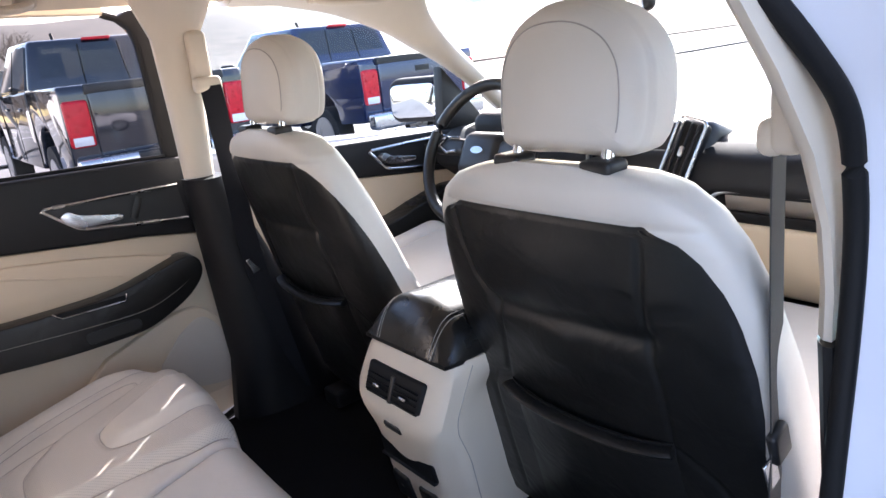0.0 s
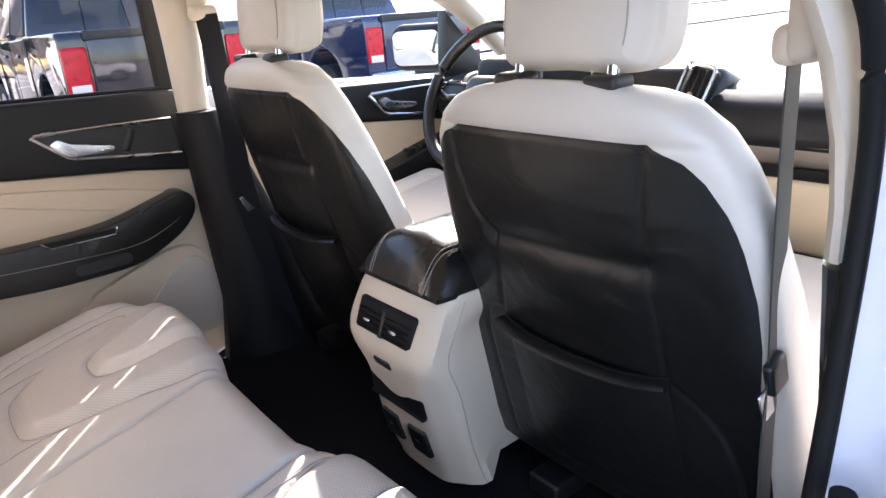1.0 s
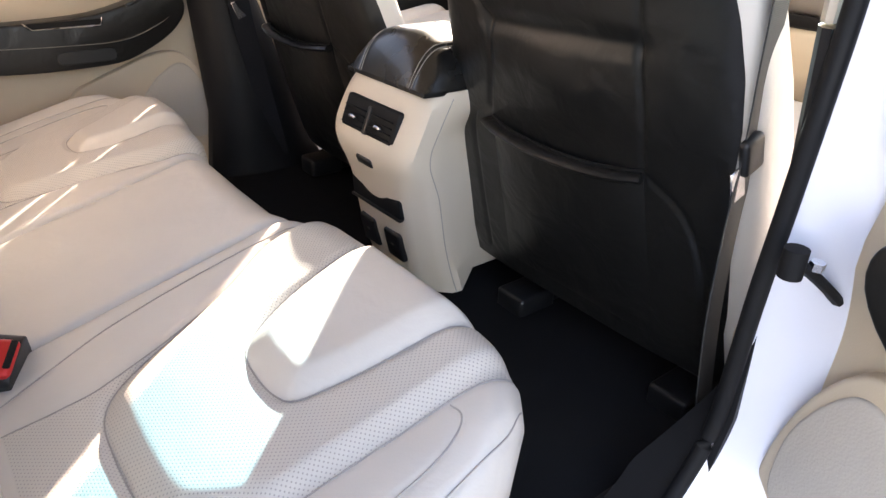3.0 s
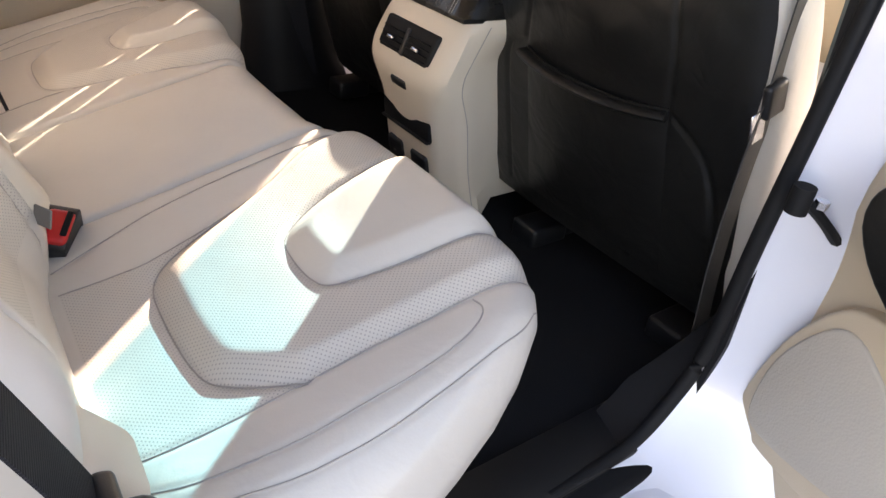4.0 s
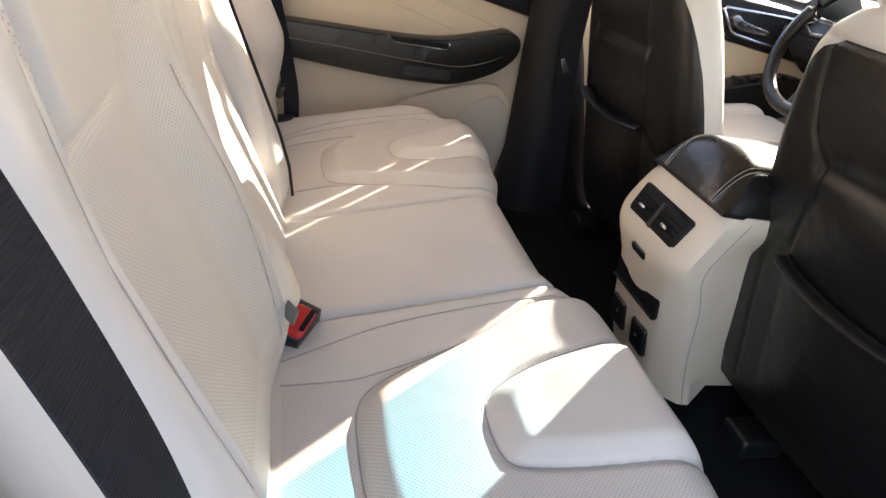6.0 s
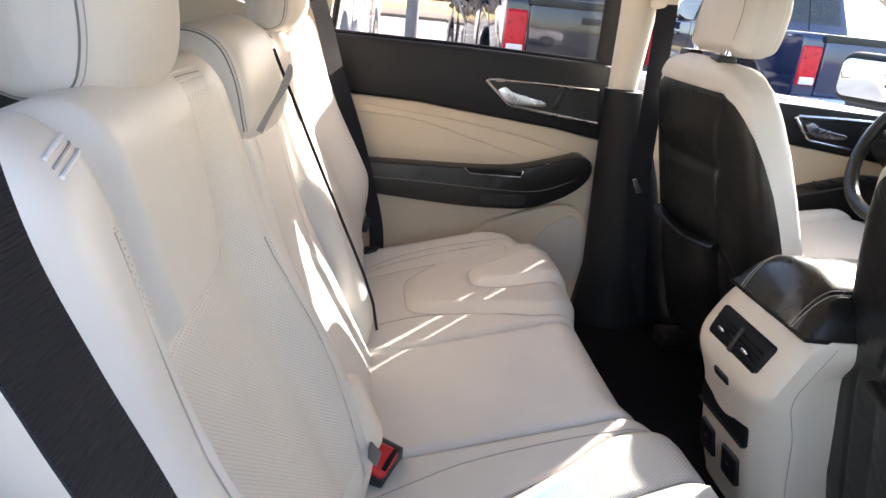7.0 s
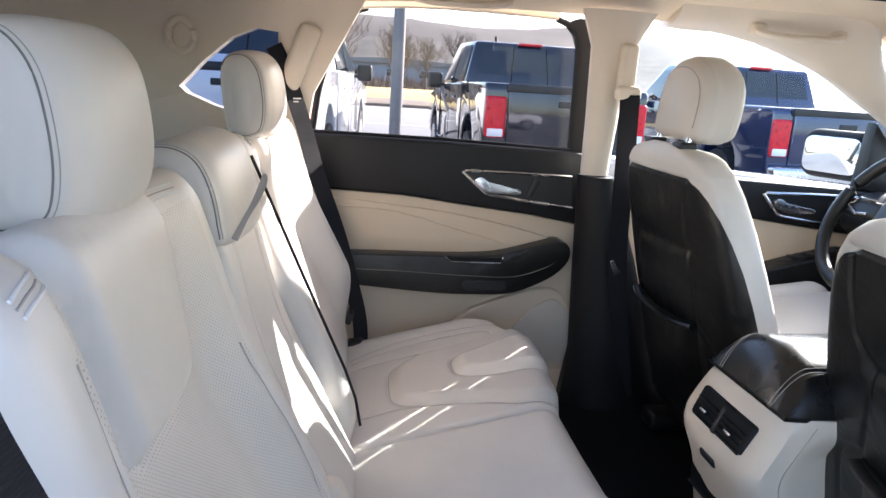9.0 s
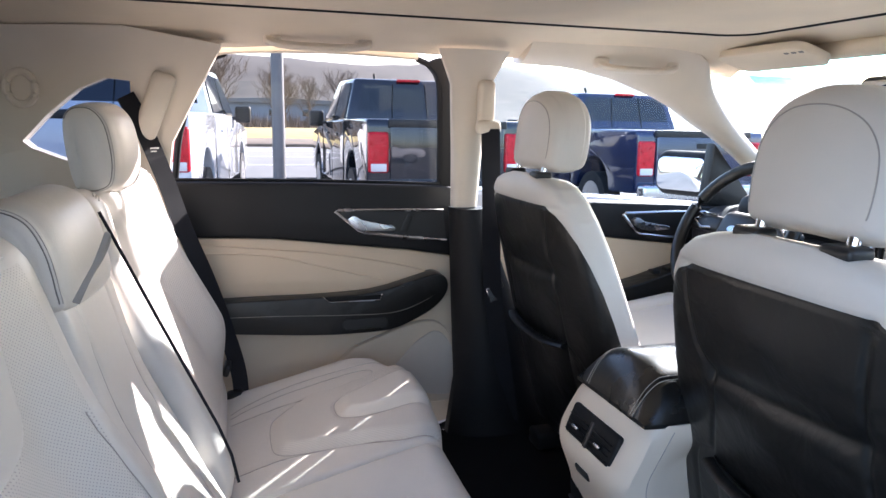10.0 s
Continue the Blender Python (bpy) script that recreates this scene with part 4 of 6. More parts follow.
for x, y_, z_ in ((0.365, -0.838, 1.324), (-0.392, -0.790, 1.330)):
    hr = pad("headrest", SIDE_LINE, lambda a, b, h_, x=x, y_=y_, z_=z_: (x + h_, y_ + a - 0.10 * b - 1.7 * h_ * h_, z_ + b * 0.82 + 0.06 * a), 0.110, 0.027, bench, "cream leather headrest with a dark stitched seam", seam_span=lambda q: q[0] > -0.036)
    for dx in (-0.07, 0.07):
        part("headrest_post", tube([(x + dx, y_ - 0.055, z_ - 0.12), (x + dx, y_ - 0.022, z_ - 0.02)], 0.006, 10), CHROME, hr, "chrome post")
        part("post_collar", rbox((x + dx, y_ - 0.047, z_ - 0.078), (0.034, 0.030, 0.014), 0.006), DARK_PLASTIC, hr, "black post collar")
LOW_LINE = closed([(-0.070, -0.06), (-0.072, 0.01), (-0.062, 0.048), (-0.040, 0.060), (-0.012, 0.058), (0.012, 0.042), (0.028, 0.008), (0.036, -0.034), (0.036, -0.062), (0.0, -0.072), (-0.045, -0.072)])
hr = pad("centre_headrest", LOW_LINE, lambda a, b, h_: (h_, -0.794 + a - 0.9 * h_ * h_, 1.226 + b), 0.144, 0.018, bench, "low cream centre headrest with a stitched seam", seam_span=lambda q: q[1] > -0.05 and q[0] > -0.05)
LOOP = spline([(0.150, -0.760, 1.176), (0.138, -0.750, 1.196), (0.124, -0.741, 1.214), (0.110, -0.733, 1.236), (0.098, -0.730, 1.247), (0.092, -0.731, 1.236), (0.102, -0.738, 1.218), (0.122, -0.748, 1.200), (0.144, -0.759, 1.174)], 6)
part("pull_loop", ribbon(LOOP, [(0.8, 0.25, 0.5)] * len(LOOP), 0.006, 0.0018), LOOP_CLOTH, bench, "grey fabric pull loop")

# ---- front seats ----
FS_LEAN = math.atan(0.27)


def front_seat(cx, label, wide=0.0):
    top = thing("front_seat", label, "car seat", (0.0, 0.02, -0.008 if cx > 0 else 0.012), "front seats")
    # backrest, a loft of rings up the back
    nv, nu = 170, 320
    m_cream = 110
    hs = np.linspace(0, 1, nv)
    zz = 0.625 + hs * (1.272 - 0.625)
    W = np.interp(zz, [0.62, 0.66, 0.75, 0.90, 1.05, 1.13, 1.19, 1.225, 1.25, 1.262, 1.272], [0.235, 0.25, 0.258, 0.250, 0.236, 0.222, 0.203, 0.183, 0.152, 0.115, 0.045])
    RB = -0.022 + (1.216 - zz) * 0.27
    RB = RB + 0.02 * np.clip((zz - 1.225) / 0.047, 0, 1) ** 2
    FD = np.interp(zz, [0.62, 0.80, 1.0, 1.15, 1.23, 1.262, 1.272], [0.15, 0.15, 0.125, 0.110, 0.100, 0.085, 0.03])
    FD = FD * np.where(zz > 1.25, np.sqrt(np.clip(1.0 - ((zz - 1.25) / 0.024) ** 2, 0.05, 1)), 1)
    rows = []
    for w, rb, fd, z in zip(W, RB, FD, zz):
        x, y = superring(w, rb, rb + fd, 3.6, 900)
        x = np.where(x < 0, x * (1 + np.interp(z, [0.62, 0.80, 1.0, 1.2, 1.272], [0.125, 0.105, 0.036, 0.030, 0.012]) / w * wide), x)
        seg = np.r_[0, np.cumsum(np.hypot(np.diff(x), np.diff(y)))]
        b_ = np.interp(z, [0.62, 0.85, 1.00, 1.06, 1.11, 1.15, 1.18, 1.20, 1.213, 1.28], [0.01, 0.0, -0.005, -0.011, -0.020, -0.031, -0.046, -0.064, -0.095, -0.095])
        o_ = b_ - wide * np.interp(z, [0.62, 0.72, 0.95, 1.06, 1.15, 1.20], [0.050, 0.056, 0.044, 0.026, 0.010, 0.0])
        u = np.r_[np.linspace(o_, 0.5 - b_, m_cream, endpoint=False), np.linspace(0.5 - b_, 1 + o_, nu - m_cream, endpoint=False)] % 1.0
        k = np.interp(u * seg[-1], seg, np.arange(900))
        rows.append(np.stack([np.interp(k, np.arange(900), x), np.interp(k, np.arange(900), y), np.full(nu, z)], -1))
    V = np.array(rows)
    X, Yv, Z = V[..., 0], V[..., 1], V[..., 2]
    depth = (Yv - RB[:, None]) / FD[:, None]
    rear = depth < 0.35
    left_seam = [(-0.175, 1.213), (-0.178, 1.15), (-0.170, 1.10), (-0.143, 1.063)]
    right_seam = [(0.122, 1.213), (0.108, 1.14), (0.103, 1.07)]
    down_l = [(-0.143, 1.063), (-0.150, 1.00), (-0.168, 0.93)]
    down_r = [(0.103, 1.07), (0.110, 1.00), (0.108, 0.92), (0.085, 0.78), (0.06, 0.66)]
    side_l = spline([(-0.168, 0.93), (-0.215, 0.905), (-0.225, 0.80), (-0.23, 0.66)], 5)
    side_r = spline([(0.112, 0.915), (0.165, 0.875), (0.190, 0.80), (0.195, 0.68)], 5)
    cross = [(-0.143, 1.063), (0.103, 1.07)]
    G = groove(X, Z, [left_seam, right_seam, down_l, down_r, side_l, side_r], 0.0032, 0.005) + groove(X, Z, [cross], 0.007, 0.014)
    top_band = groove(X, Z, [[(-0.2, 1.213), (0.2, 1.213)]], 0.003, 0.003)
    puff = 0.008 * np.exp(-((X + 0.02) / 0.10) ** 2) * (np.exp(-((Z - 1.14) / 0.05) ** 2) + np.exp(-((Z - 1.0) / 0.05) ** 2))
    Yv = Yv + np.where(rear, G + top_band - puff, 0)
    V = np.stack([X + cx, Yv, Z], -1)
    faces = grid_faces(nu, nv, True)
    fa = np.array(faces)
    d_c = depth.reshape(-1)[fa].mean(1)
    z_c = Z.reshape(-1)[fa].mean(1)
    ring_at = np.tile(np.arange(nu), nv - 1)
    dark = ring_at >= m_cream
    slots = np.where((z_c < 1.213) & dark, 1, 0)
    n0 = len(V.reshape(-1, 3))
    verts = np.concatenate([V.reshape(-1, 3), V[0].mean(0)[None], V[-1].mean(0)[None]])
    faces += [(i, n0, (i + 1) % nu) for i in range(nu)] + [((nv - 1) * nu + i, (nv - 1) * nu + (i + 1) % nu, n0 + 1) for i in range(nu)]
    slots = list(slots) + [1] * nu + [0] * nu
    back = obj("backrest", verts, faces, [CREAM, DARK], top, "cream leather backrest with a black leather rear", slots=slots)
    # pocket with a rolled top edge
    nu2, nv2 = 60, 40
    U, T = np.meshgrid(np.linspace(-1, 1, nu2), np.linspace(0, 1, nv2))
    xl, xr = -0.165, 0.108
    zt = lambda x: 0.922 - 0.012 * np.cos((x - (xl + xr) / 2) / (xr - xl) * np.pi)
    Xp = np.interp(T, [0, 1], [0, 1]) * 0 + (xl + xr) / 2 + U * ((xr - xl) / 2 + 0.012 * T - 0.0)
    Zp = zt(Xp) * (1 - T) + 0.66 * T
    bulge = (1 - U ** 4) * (0.014 * (1 - T) ** 0.6 + 0.004) + 0.003
    Yp = -0.022 + (1.216 - Zp) * 0.27 - bulge + 0.004
    front = np.stack([cx + Xp, Yp, Zp], -1).reshape(-1, 3)
    backs = np.stack([cx + Xp, Yp + 0.004, Zp], -1).reshape(-1, 3)
    f = grid_faces(nu2, nv2)
    n = nu2 * nv2
    edge = [i for i in range(nu2)] + [j * nu2 + nu2 - 1 for j in range(1, nv2)] + [n - 2 - i for i in range(nu2 - 1)] + [j * nu2 for j in range(nv2 - 2, 0, -1)]
    f = f + [tuple(i + n for i in q) for q in f] + [(a, b, b + n, a + n) for a, b in zip(edge, edge[1:] + edge[:1])]
    obj("map_pocket", np.concatenate([front, backs]), f, DARK, back, "black leather map pocket")
    rim = [(cx + x, -0.022 + (1.216 - (zt(x))) * 0.27 - 0.016 * (1 - abs((x - (xl + xr) / 2) / (xr - xl) * 2) ** 4) - 0.002, zt(x) - 0.010) for x in np.linspace(xl - 0.002, xr + 0.002, 30)]
    part("pocket_rim", tube(rim, 0.0145, 12, 0.45), DARK, back, "gathered pocket rim")
    # cream seat cushion seen past the back
    cus = part("seat_base", rbox((cx, 0.40, 0.80), (0.50, 0.50, 0.15), 0.06, 5, pose(0, 0, 0, 8)), CREAM, top, "cream leather seat base")
    for sgn in (-1, 1):
        part("side_bolster", rbox((cx + sgn * 0.243, 0.38, 0.815), (0.10, 0.48, 0.14), 0.045, 5, pose(0, 0, 0, 8)), CREAM, top)
    part("side_shield", rbox((cx, 0.42, 0.71), (0.53, 0.40, 0.10), 0.03), DARK_PLASTIC, top, "black seat side shield")
    part("back_valance", rbox((cx, 0.19, 0.625), (0.40, 0.05, 0.05), 0.014, 3, pose(0, 0, 0, 15)), DARK_PLASTIC, top, "black valance at the foot of the back")
    part("recliner_cover", rbox((cx + 0.258, 0.20, 0.69), (0.06, 0.15, 0.16), 0.028, 5, pose(0, 0, 0, 15)), CREAM_VINYL, top, "rounded beige recliner cover")
    for sgn in (-1, 1):
        part("seat_rail", rbox((cx + sgn * 0.165, 0.40, FLOOR + 0.03), (0.05, 0.40, 0.06), 0.012), DARK_PLASTIC, top, "black seat rail")
        part("rail_foot", rbox((cx + sgn * 0.165, 0.165, FLOOR + 0.020), (0.066, 0.085, 0.044), 0.008), DARK_PLASTIC, top, "black rail end cap")
    # headrest and posts
    arch = closed([(-0.086, -0.064), (-0.099, -0.048), (-0.103, -0.010), (-0.098, 0.034), (-0.077, 0.068), (-0.042, 0.088), (0.0, 0.094), (0.042, 0.088), (0.077, 0.068), (0.098, 0.034), (0.103, -0.010), (0.099, -0.048), (0.086, -0.064), (0.05, -0.066), (0.0, -0.064), (-0.05, -0.066)])
    hr = pad("headrest", arch, lambda a, b, h_: (cx + a, 0.045 + h_ + 0.10 * b + 1.2 * a * a, 1.346 + b), 0.046, 0.024, top, "cream leather headrest with a stitched arc seam", seam_at=(), seam_span=lambda q: q[1] > -0.060, arc_at=0.75)
    for sgn in (-1, 1):
        part("headrest_post", tube([(cx + sgn * 0.066, 0.004, 1.24), (cx + sgn * 0.066, 0.020, 1.33)], 0.0075, 12), BRIGHT_CHROME, hr, "chrome post")
        part("post_collar", rbox((cx + sgn * 0.066, 0.002, 1.270), (0.042, 0.036, 0.016), 0.006), DARK_PLASTIC, hr, "black post collar")
    return top


front_seat(0.384, "cream leather passenger seat with a black rear and map pocket", 1.0)
front_seat(-0.367, "cream leather driver seat with a black rear and map pocket")

# ---- centre console ----
def make_console():
    top = thing("centre_console", "cream centre console with rear vents, sockets and black armrest lid", "console", (0.045, -0.019, 0.014))
    prof_z = [0.565, 0.60, 0.66, 0.72, 0.755, 0.785, 0.81, 0.835, 0.86, 0.89, 0.912, 0.922]
    prof_w = [0.080, 0.086, 0.090, 0.092, 0.092, 0.098, 0.110, 0.117, 0.118, 0.116, 0.112, 0.106]
    prof_y = [0.040, 0.028, 0.012, 0.002, -0.004, -0.014, -0.022, -0.020, -0.008, 0.008, 0.020, 0.032]
    # rear fascia, a bent plate
    nv, nu = 60, 40
    zs = np.linspace(prof_z[0], prof_z[-1], nv)
    w, yy = np.interp(zs, prof_z, prof_w), np.interp(zs, prof_z, prof_y)
    k = np.ones(5) / 5
    w = np.convolve(np.pad(w, 2, "edge"), k, "valid"); yy = np.convolve(np.pad(yy, 2, "edge"), k, "valid")
    U = np.linspace(-1, 1, nu)
    Xg = w[:, None] * U[None]
    Yg = yy[:, None] + 0.014 * np.abs(U[None]) ** 8 + 0.004 * U[None] ** 2
    Zg = np.repeat(zs[:, None], nu, 1)
    front = np.stack([Xg, Yg, Zg], -1).reshape(-1, 3)
    f, n = grid_faces(nu, nv), nu * nv
    edge = [i for i in range(nu)] + [j * nu + nu - 1 for j in range(1, nv)] + [n - 2 - i for i in range(nu - 1)] + [j * nu for j in range(nv - 2, 0, -1)]
    E0 = front[edge]
    scale = 0.117 / np.repeat(w[:, None], nu, 1).reshape(-1)[edge]
    layers = [front]
    for blend, dy in ((0.55, 0.012), (0.92, 0.026), (1.0, 0.045)):
        layers.append(np.stack([E0[:, 0] * (1 + blend * (scale - 1)), E0[:, 1] + dy, E0[:, 2]], -1))
    slim = 1 - 0.45 * smooth01((0.905 - E0[:, 2]) / 0.06)
    for y_ in (0.17, 0.74):
        layers.append(np.stack([E0[:, 0] * scale * slim, 0 * E0[:, 1] + y_, E0[:, 2]], -1))
    m_ = len(edge)
    prev, base = edge, n
    for ring in layers[1:]:
        cur = list(range(base, base + m_))
        f = f + [(prev[i], cur[i], cur[(i + 1) % m_], prev[(i + 1) % m_]) for i in range(m_)]
        prev, base = cur, base + m_
    f.append(tuple(prev))
    fas = obj("console_body", np.concatenate(layers), f, CREAM_PLASTIC, top, "cream console body and rear fascia")
    for sgn in (-1, 1):
        part("body_seam", tube(spline([(sgn * 0.1172, y_ + 0.05, z_) for z_, y_ in list(zip(prof_z, prof_y))[::-1][1:]], 4), 0.0008, 5), SEAM, top)
    # vents
    part("vent_surround", rbox((0.001, 0.006, 0.863), (0.152, 0.03, 0.052), 0.006, 3, pose(0, 0, 0, -22)), RUBBER, top, "black vent surround")
    part("vent_divider", rbox((0.001, -0.009, 0.8625), (0.010, 0.010, 0.046), 0.003, 2, pose(0, 0, 0, -22)), DARK_PLASTIC, top, "black bar between the vents")
    for c in (-0.036, 0.038):
        v = part("vent", rbox((c, -0.0085, 0.8615), (0.066, 0.004, 0.042), 0.002, 2, pose(0, 0, 0, -22)), RUBBER, top, "black air vent")
        for j in range(4):
            part("vent_slat", rbox((c, -0.012 + 0.0035 * (j - 1.5) * 0.9, 0.848 + 0.009 * j), (0.060, 0.008, 0.0022), 0.0009, 1, pose(0, 0, 0, -30)), RUBBER, v, "vent slat")
        part("vent_tab", rbox((c, -0.016, 0.862), (0.020, 0.007, 0.0065), 0.003, 2, pose(0, 0, 0, -22)), CHROME, v, "chrome vent tab")
    # small socket, shelf and two round lids
    part("small_socket", rbox((0.0, -0.016, 0.797), (0.046, 0.010, 0.017), 0.005, 3, pose(0, 0, 0, 20)), DARK_PLASTIC, top, "small dark socket")
    # flush black block: its colour stands for the dark mat and the shade inside
    part("shelf_shade_block", rbox((0.0, 0.0085, 0.728), (0.150, 0.016, 0.040), 0.006, 3, pose(0, 0, 0, 6)), RUBBER, top, "flush black block for the dark mat and shade of the shelf")
    part("shelf_lip", rbox((0.0, 0.003, 0.7105), (0.150, 0.010, 0.005), 0.002, 2), DARK_PLASTIC, top)
    for c in (-0.038, 0.038):
        s = part("power_socket", rbox((c, 0.0165, 0.650), (0.050, 0.014, 0.058), 0.0068, 4, pose(0, 0, 0, 12)), DARK_PLASTIC, top, "black power socket lid")
        part("socket_mark", rbox((c, 0.0085, 0.652), (0.008, 0.001, 0.003), 0.0004, 1, pose(0, 0, 0, 12)), STITCH, s)
    # armrest lid
    nu, nv = 50, 50
    U, V = np.meshgrid(np.linspace(-1, 1, nu), np.linspace(0, 1, nv))
    Yl = 0.022 + 0.38 * V
    rise = 1 - np.clip(1 - V / 0.15, 0, 1) ** 2.2
    Zl = 0.925 + rise * (0.042 * (1 - np.abs(U) ** 5) ** 0.6 + 0.032 * (1 - U ** 2)) - 0.003 * np.exp(-((np.abs(U) - 0.66) / 0.03) ** 2)
    Xl = U * 0.114 * (1 - 0.05 * (1 - rise))
    t_ = np.stack([Xl, Yl, Zl], -1).reshape(-1, 3)
    b_ = np.stack([Xl, Yl, 0 * Zl + 0.918], -1).reshape(-1, 3)
    f, n = grid_faces(nu, nv), nu * nv
    edge = [i for i in range(nu)] + [j * nu + nu - 1 for j in range(1, nv)] + [n - 2 - i for i in range(nu - 1)] + [j * nu for j in range(nv - 2, 0, -1)]
    f = f + [tuple(i + n for i in q[::-1]) for q in f] + [(a, b, b + n, a + n) for a, b in zip(edge, edge[1:] + edge[:1])]
    lid = obj("armrest_lid", np.concatenate([t_, b_]), f, LID_LEATHER, top, "black leather armrest lid")
    for u in (-0.68, -0.62, 0.62, 0.68):
        vv = np.linspace(0.0, 0.9, 60)
        rs = 1 - np.clip(1 - vv / 0.15, 0, 1) ** 2.2
        part("lid_stitch", tube([(u * 0.114 * (1 - 0.05 * (1 - r_)), 0.0222 + 0.38 * v_, 0.9255 + r_ * (0.042 * (1 - abs(u) ** 5) ** 0.6 + 0.032 * (1 - u * u))) for v_, r_ in zip(vv, rs)], 0.0006, 5), LOOP_CLOTH, lid, "pale stitching")


make_console()


# ---- dashboard, wheel, mirror, visors ----
def make_dash():
    d = thing("dashboard", "charcoal dashboard with cream lower half, chrome trim line and upright vents", "dashboard")
    part("dash_top", prism([(0.72, 1.06), (0.73, 1.12), (0.80, 1.155), (1.00, 1.16), (1.45, 1.06), (1.45, 0.9), (0.80, 1.0)], "x", -0.74, 0.74, 0.02, 4), DARK_SOFT, d, "charcoal dash top")
    part("trim_band", prism([(0.745, 1.012), (0.735, 1.055), (0.80, 1.06), (0.80, 1.01)], "x", 0.19, 0.73, 0.006), SILVER_TRIM, d, "brushed trim band")
    part("chrome_line", tube(spline([(0.155, 0.735, 1.035), (0.19, 0.733, 1.053), (0.25, 0.732, 1.058), (0.45, 0.732, 1.057), (0.72, 0.735, 1.050)], 6), 0.004, 8), CHROME, d, "chrome trim line")
    part("dark_band", prism([(0.755, 0.985), (0.74, 1.012), (0.80, 1.012), (0.80, 0.98)], "x", 0.16, 0.73, 0.006), DARK_SOFT, d)
    part("glovebox", prism([(0.775, 0.83), (0.755, 0.985), (0.85, 0.99), (0.90, 0.83)], "x", 0.17, 0.72, 0.012, 3), CREAM_VINYL, d, "cream glovebox door")
    part("knee_panel", prism([(0.80, 0.60), (0.775, 0.82), (0.95, 0.83), (1.0, 0.60)], "x", -0.72, 0.72, 0.012, 3), DARK_SOFT, d)
    part("centre_stack", rbox((0.0, 0.80, 1.03), (0.30, 0.16, 0.30), 0.03, 4, pose(0, 0, 0, -20)), DARK_PLASTIC, d, "black centre stack")
    for sgn in (-1, 1):
        m = pose(sgn * 0.108, 0.735, 1.13, -18, sgn * 14, 0)
        v = part("upright_vent", rbox((0, 0, 0), (0.058, 0.04, 0.135), 0.012, 3), RUBBER, d, "black upright air vent")
        v.matrix_local = m
        part("vent_frame", tube([(x, -0.021, z) for x, z in rounded_rect(-0.031, -0.070, 0.031, 0.070, 0.012) + [(0.031, 0.058)]], 0.004, 8), CHROME, v, "chrome vent frame")
        for k in range(3):
            part("vent_slat", rbox((-0.016 + 0.016 * k, -0.020, 0), (0.003, 0.012, 0.12), 0.001, 1), DARK_PLASTIC, v)
        part("vent_tab", rbox((0.0, -0.026, 0.0), (0.010, 0.008, 0.022), 0.003, 2), CHROME, v, "chrome vent tab")
    part("gauge_hood", rbox((-0.37, 0.84, 1.165), (0.40, 0.22, 0.09), 0.035, 5), DARK_SOFT, d, "charcoal gauge hood")


make_dash()


def make_wheel():
    w = thing("steering_wheel", "black leather steering wheel with a dark hub", "steering wheel")
    w.matrix_world = pose(-0.37, 0.57, 1.138, -28)
    R = 0.178
    ring = [(R * math.cos(a), 0, R * math.sin(a)) for a in np.linspace(0, 2 * math.pi, 49)]
    part("rim", tube(ring, 0.0155, 12), DARK, w, "black leather rim")
    part("hub", rbox((0, 0.03, 0.0), (0.15, 0.06, 0.12), 0.03, 5), DARK_PLASTIC, w, "dark airbag hub")
    part("badge", tube([(0, -0.001, 0.005), (0, -0.004, 0.005)], [0.022, 0.021], 24, 0.45), CHROME, w, "plain oval badge")
    for sgn in (-1, 1):
        part("spoke", rbox((sgn * 0.12, 0.022, 0.015), (0.12, 0.03, 0.045), 0.012, 3), DARK_PLASTIC, w)
        part("spoke_trim", tube([(sgn * 0.085, 0.004, 0.035), (sgn * 0.13, 0.004, 0.035), (sgn * 0.155, 0.004, 0.012), (sgn * 0.12, 0.004, -0.005), (sgn * 0.085, 0.004, 0.0)], 0.004, 6), CHROME, w, "chrome spoke trim")
    part("lower_spoke", rbox((0, 0.02, -0.12), (0.06, 0.03, 0.12), 0.012, 3), DARK_PLASTIC, w)
    part("column", tube([(0, 0.05, 0), (0, 0.28, 0)], 0.045, 16), DARK_PLASTIC, w)


make_wheel()
mir = thing("rear_view_mirror", "black rear view mirror under the roof", "mirror")
part("mirror_shell", rbox((0.02, 0.60, 1.455), (0.25, 0.035, 0.07), 0.016, 4, pose(0, 0, 0, 8, 0, -14)), DARK_PLASTIC, mir)
part("mirror_glass", rbox((0.02, 0.582, 1.453), (0.23, 0.004, 0.056), 0.002, 2, pose(0, 0, 0, 8, 0, -14)), MIRROR, mir, "mirror glass")
part("mirror_stem", rbox((0.03, 0.67, 1.47), (0.05, 0.13, 0.04), 0.014), CREAM_PLASTIC, mir, "beige mirror stem cover")
for side in (-1, 1):
    v = thing("sun_visor", "folded beige sun visor under the roof", "sun visor", group="sun visors")
    board = part("visor_board", prism(rounded_rect(-0.145, -0.056, 0.145, 0.056, 0.030), "z", -0.011, 0.011, 0.008, 3), HEADLINER, v)
    board.matrix_local = pose(side * 0.455, 0.705, 1.560, -17, 0, 0)
    for k in range(3):
        part("visor_slot", rbox((-0.09 * side + 0.022 * k, -0.036, -0.0112), (0.012, 0.008, 0.003), 0.001, 1), STITCH, board, "small dark slot")
    part("visor_arm", tube([(side * 0.56, 0.70, 1.560), (side * 0.61, 0.73, 1.565)], 0.008, 8), CREAM_PLASTIC, v)
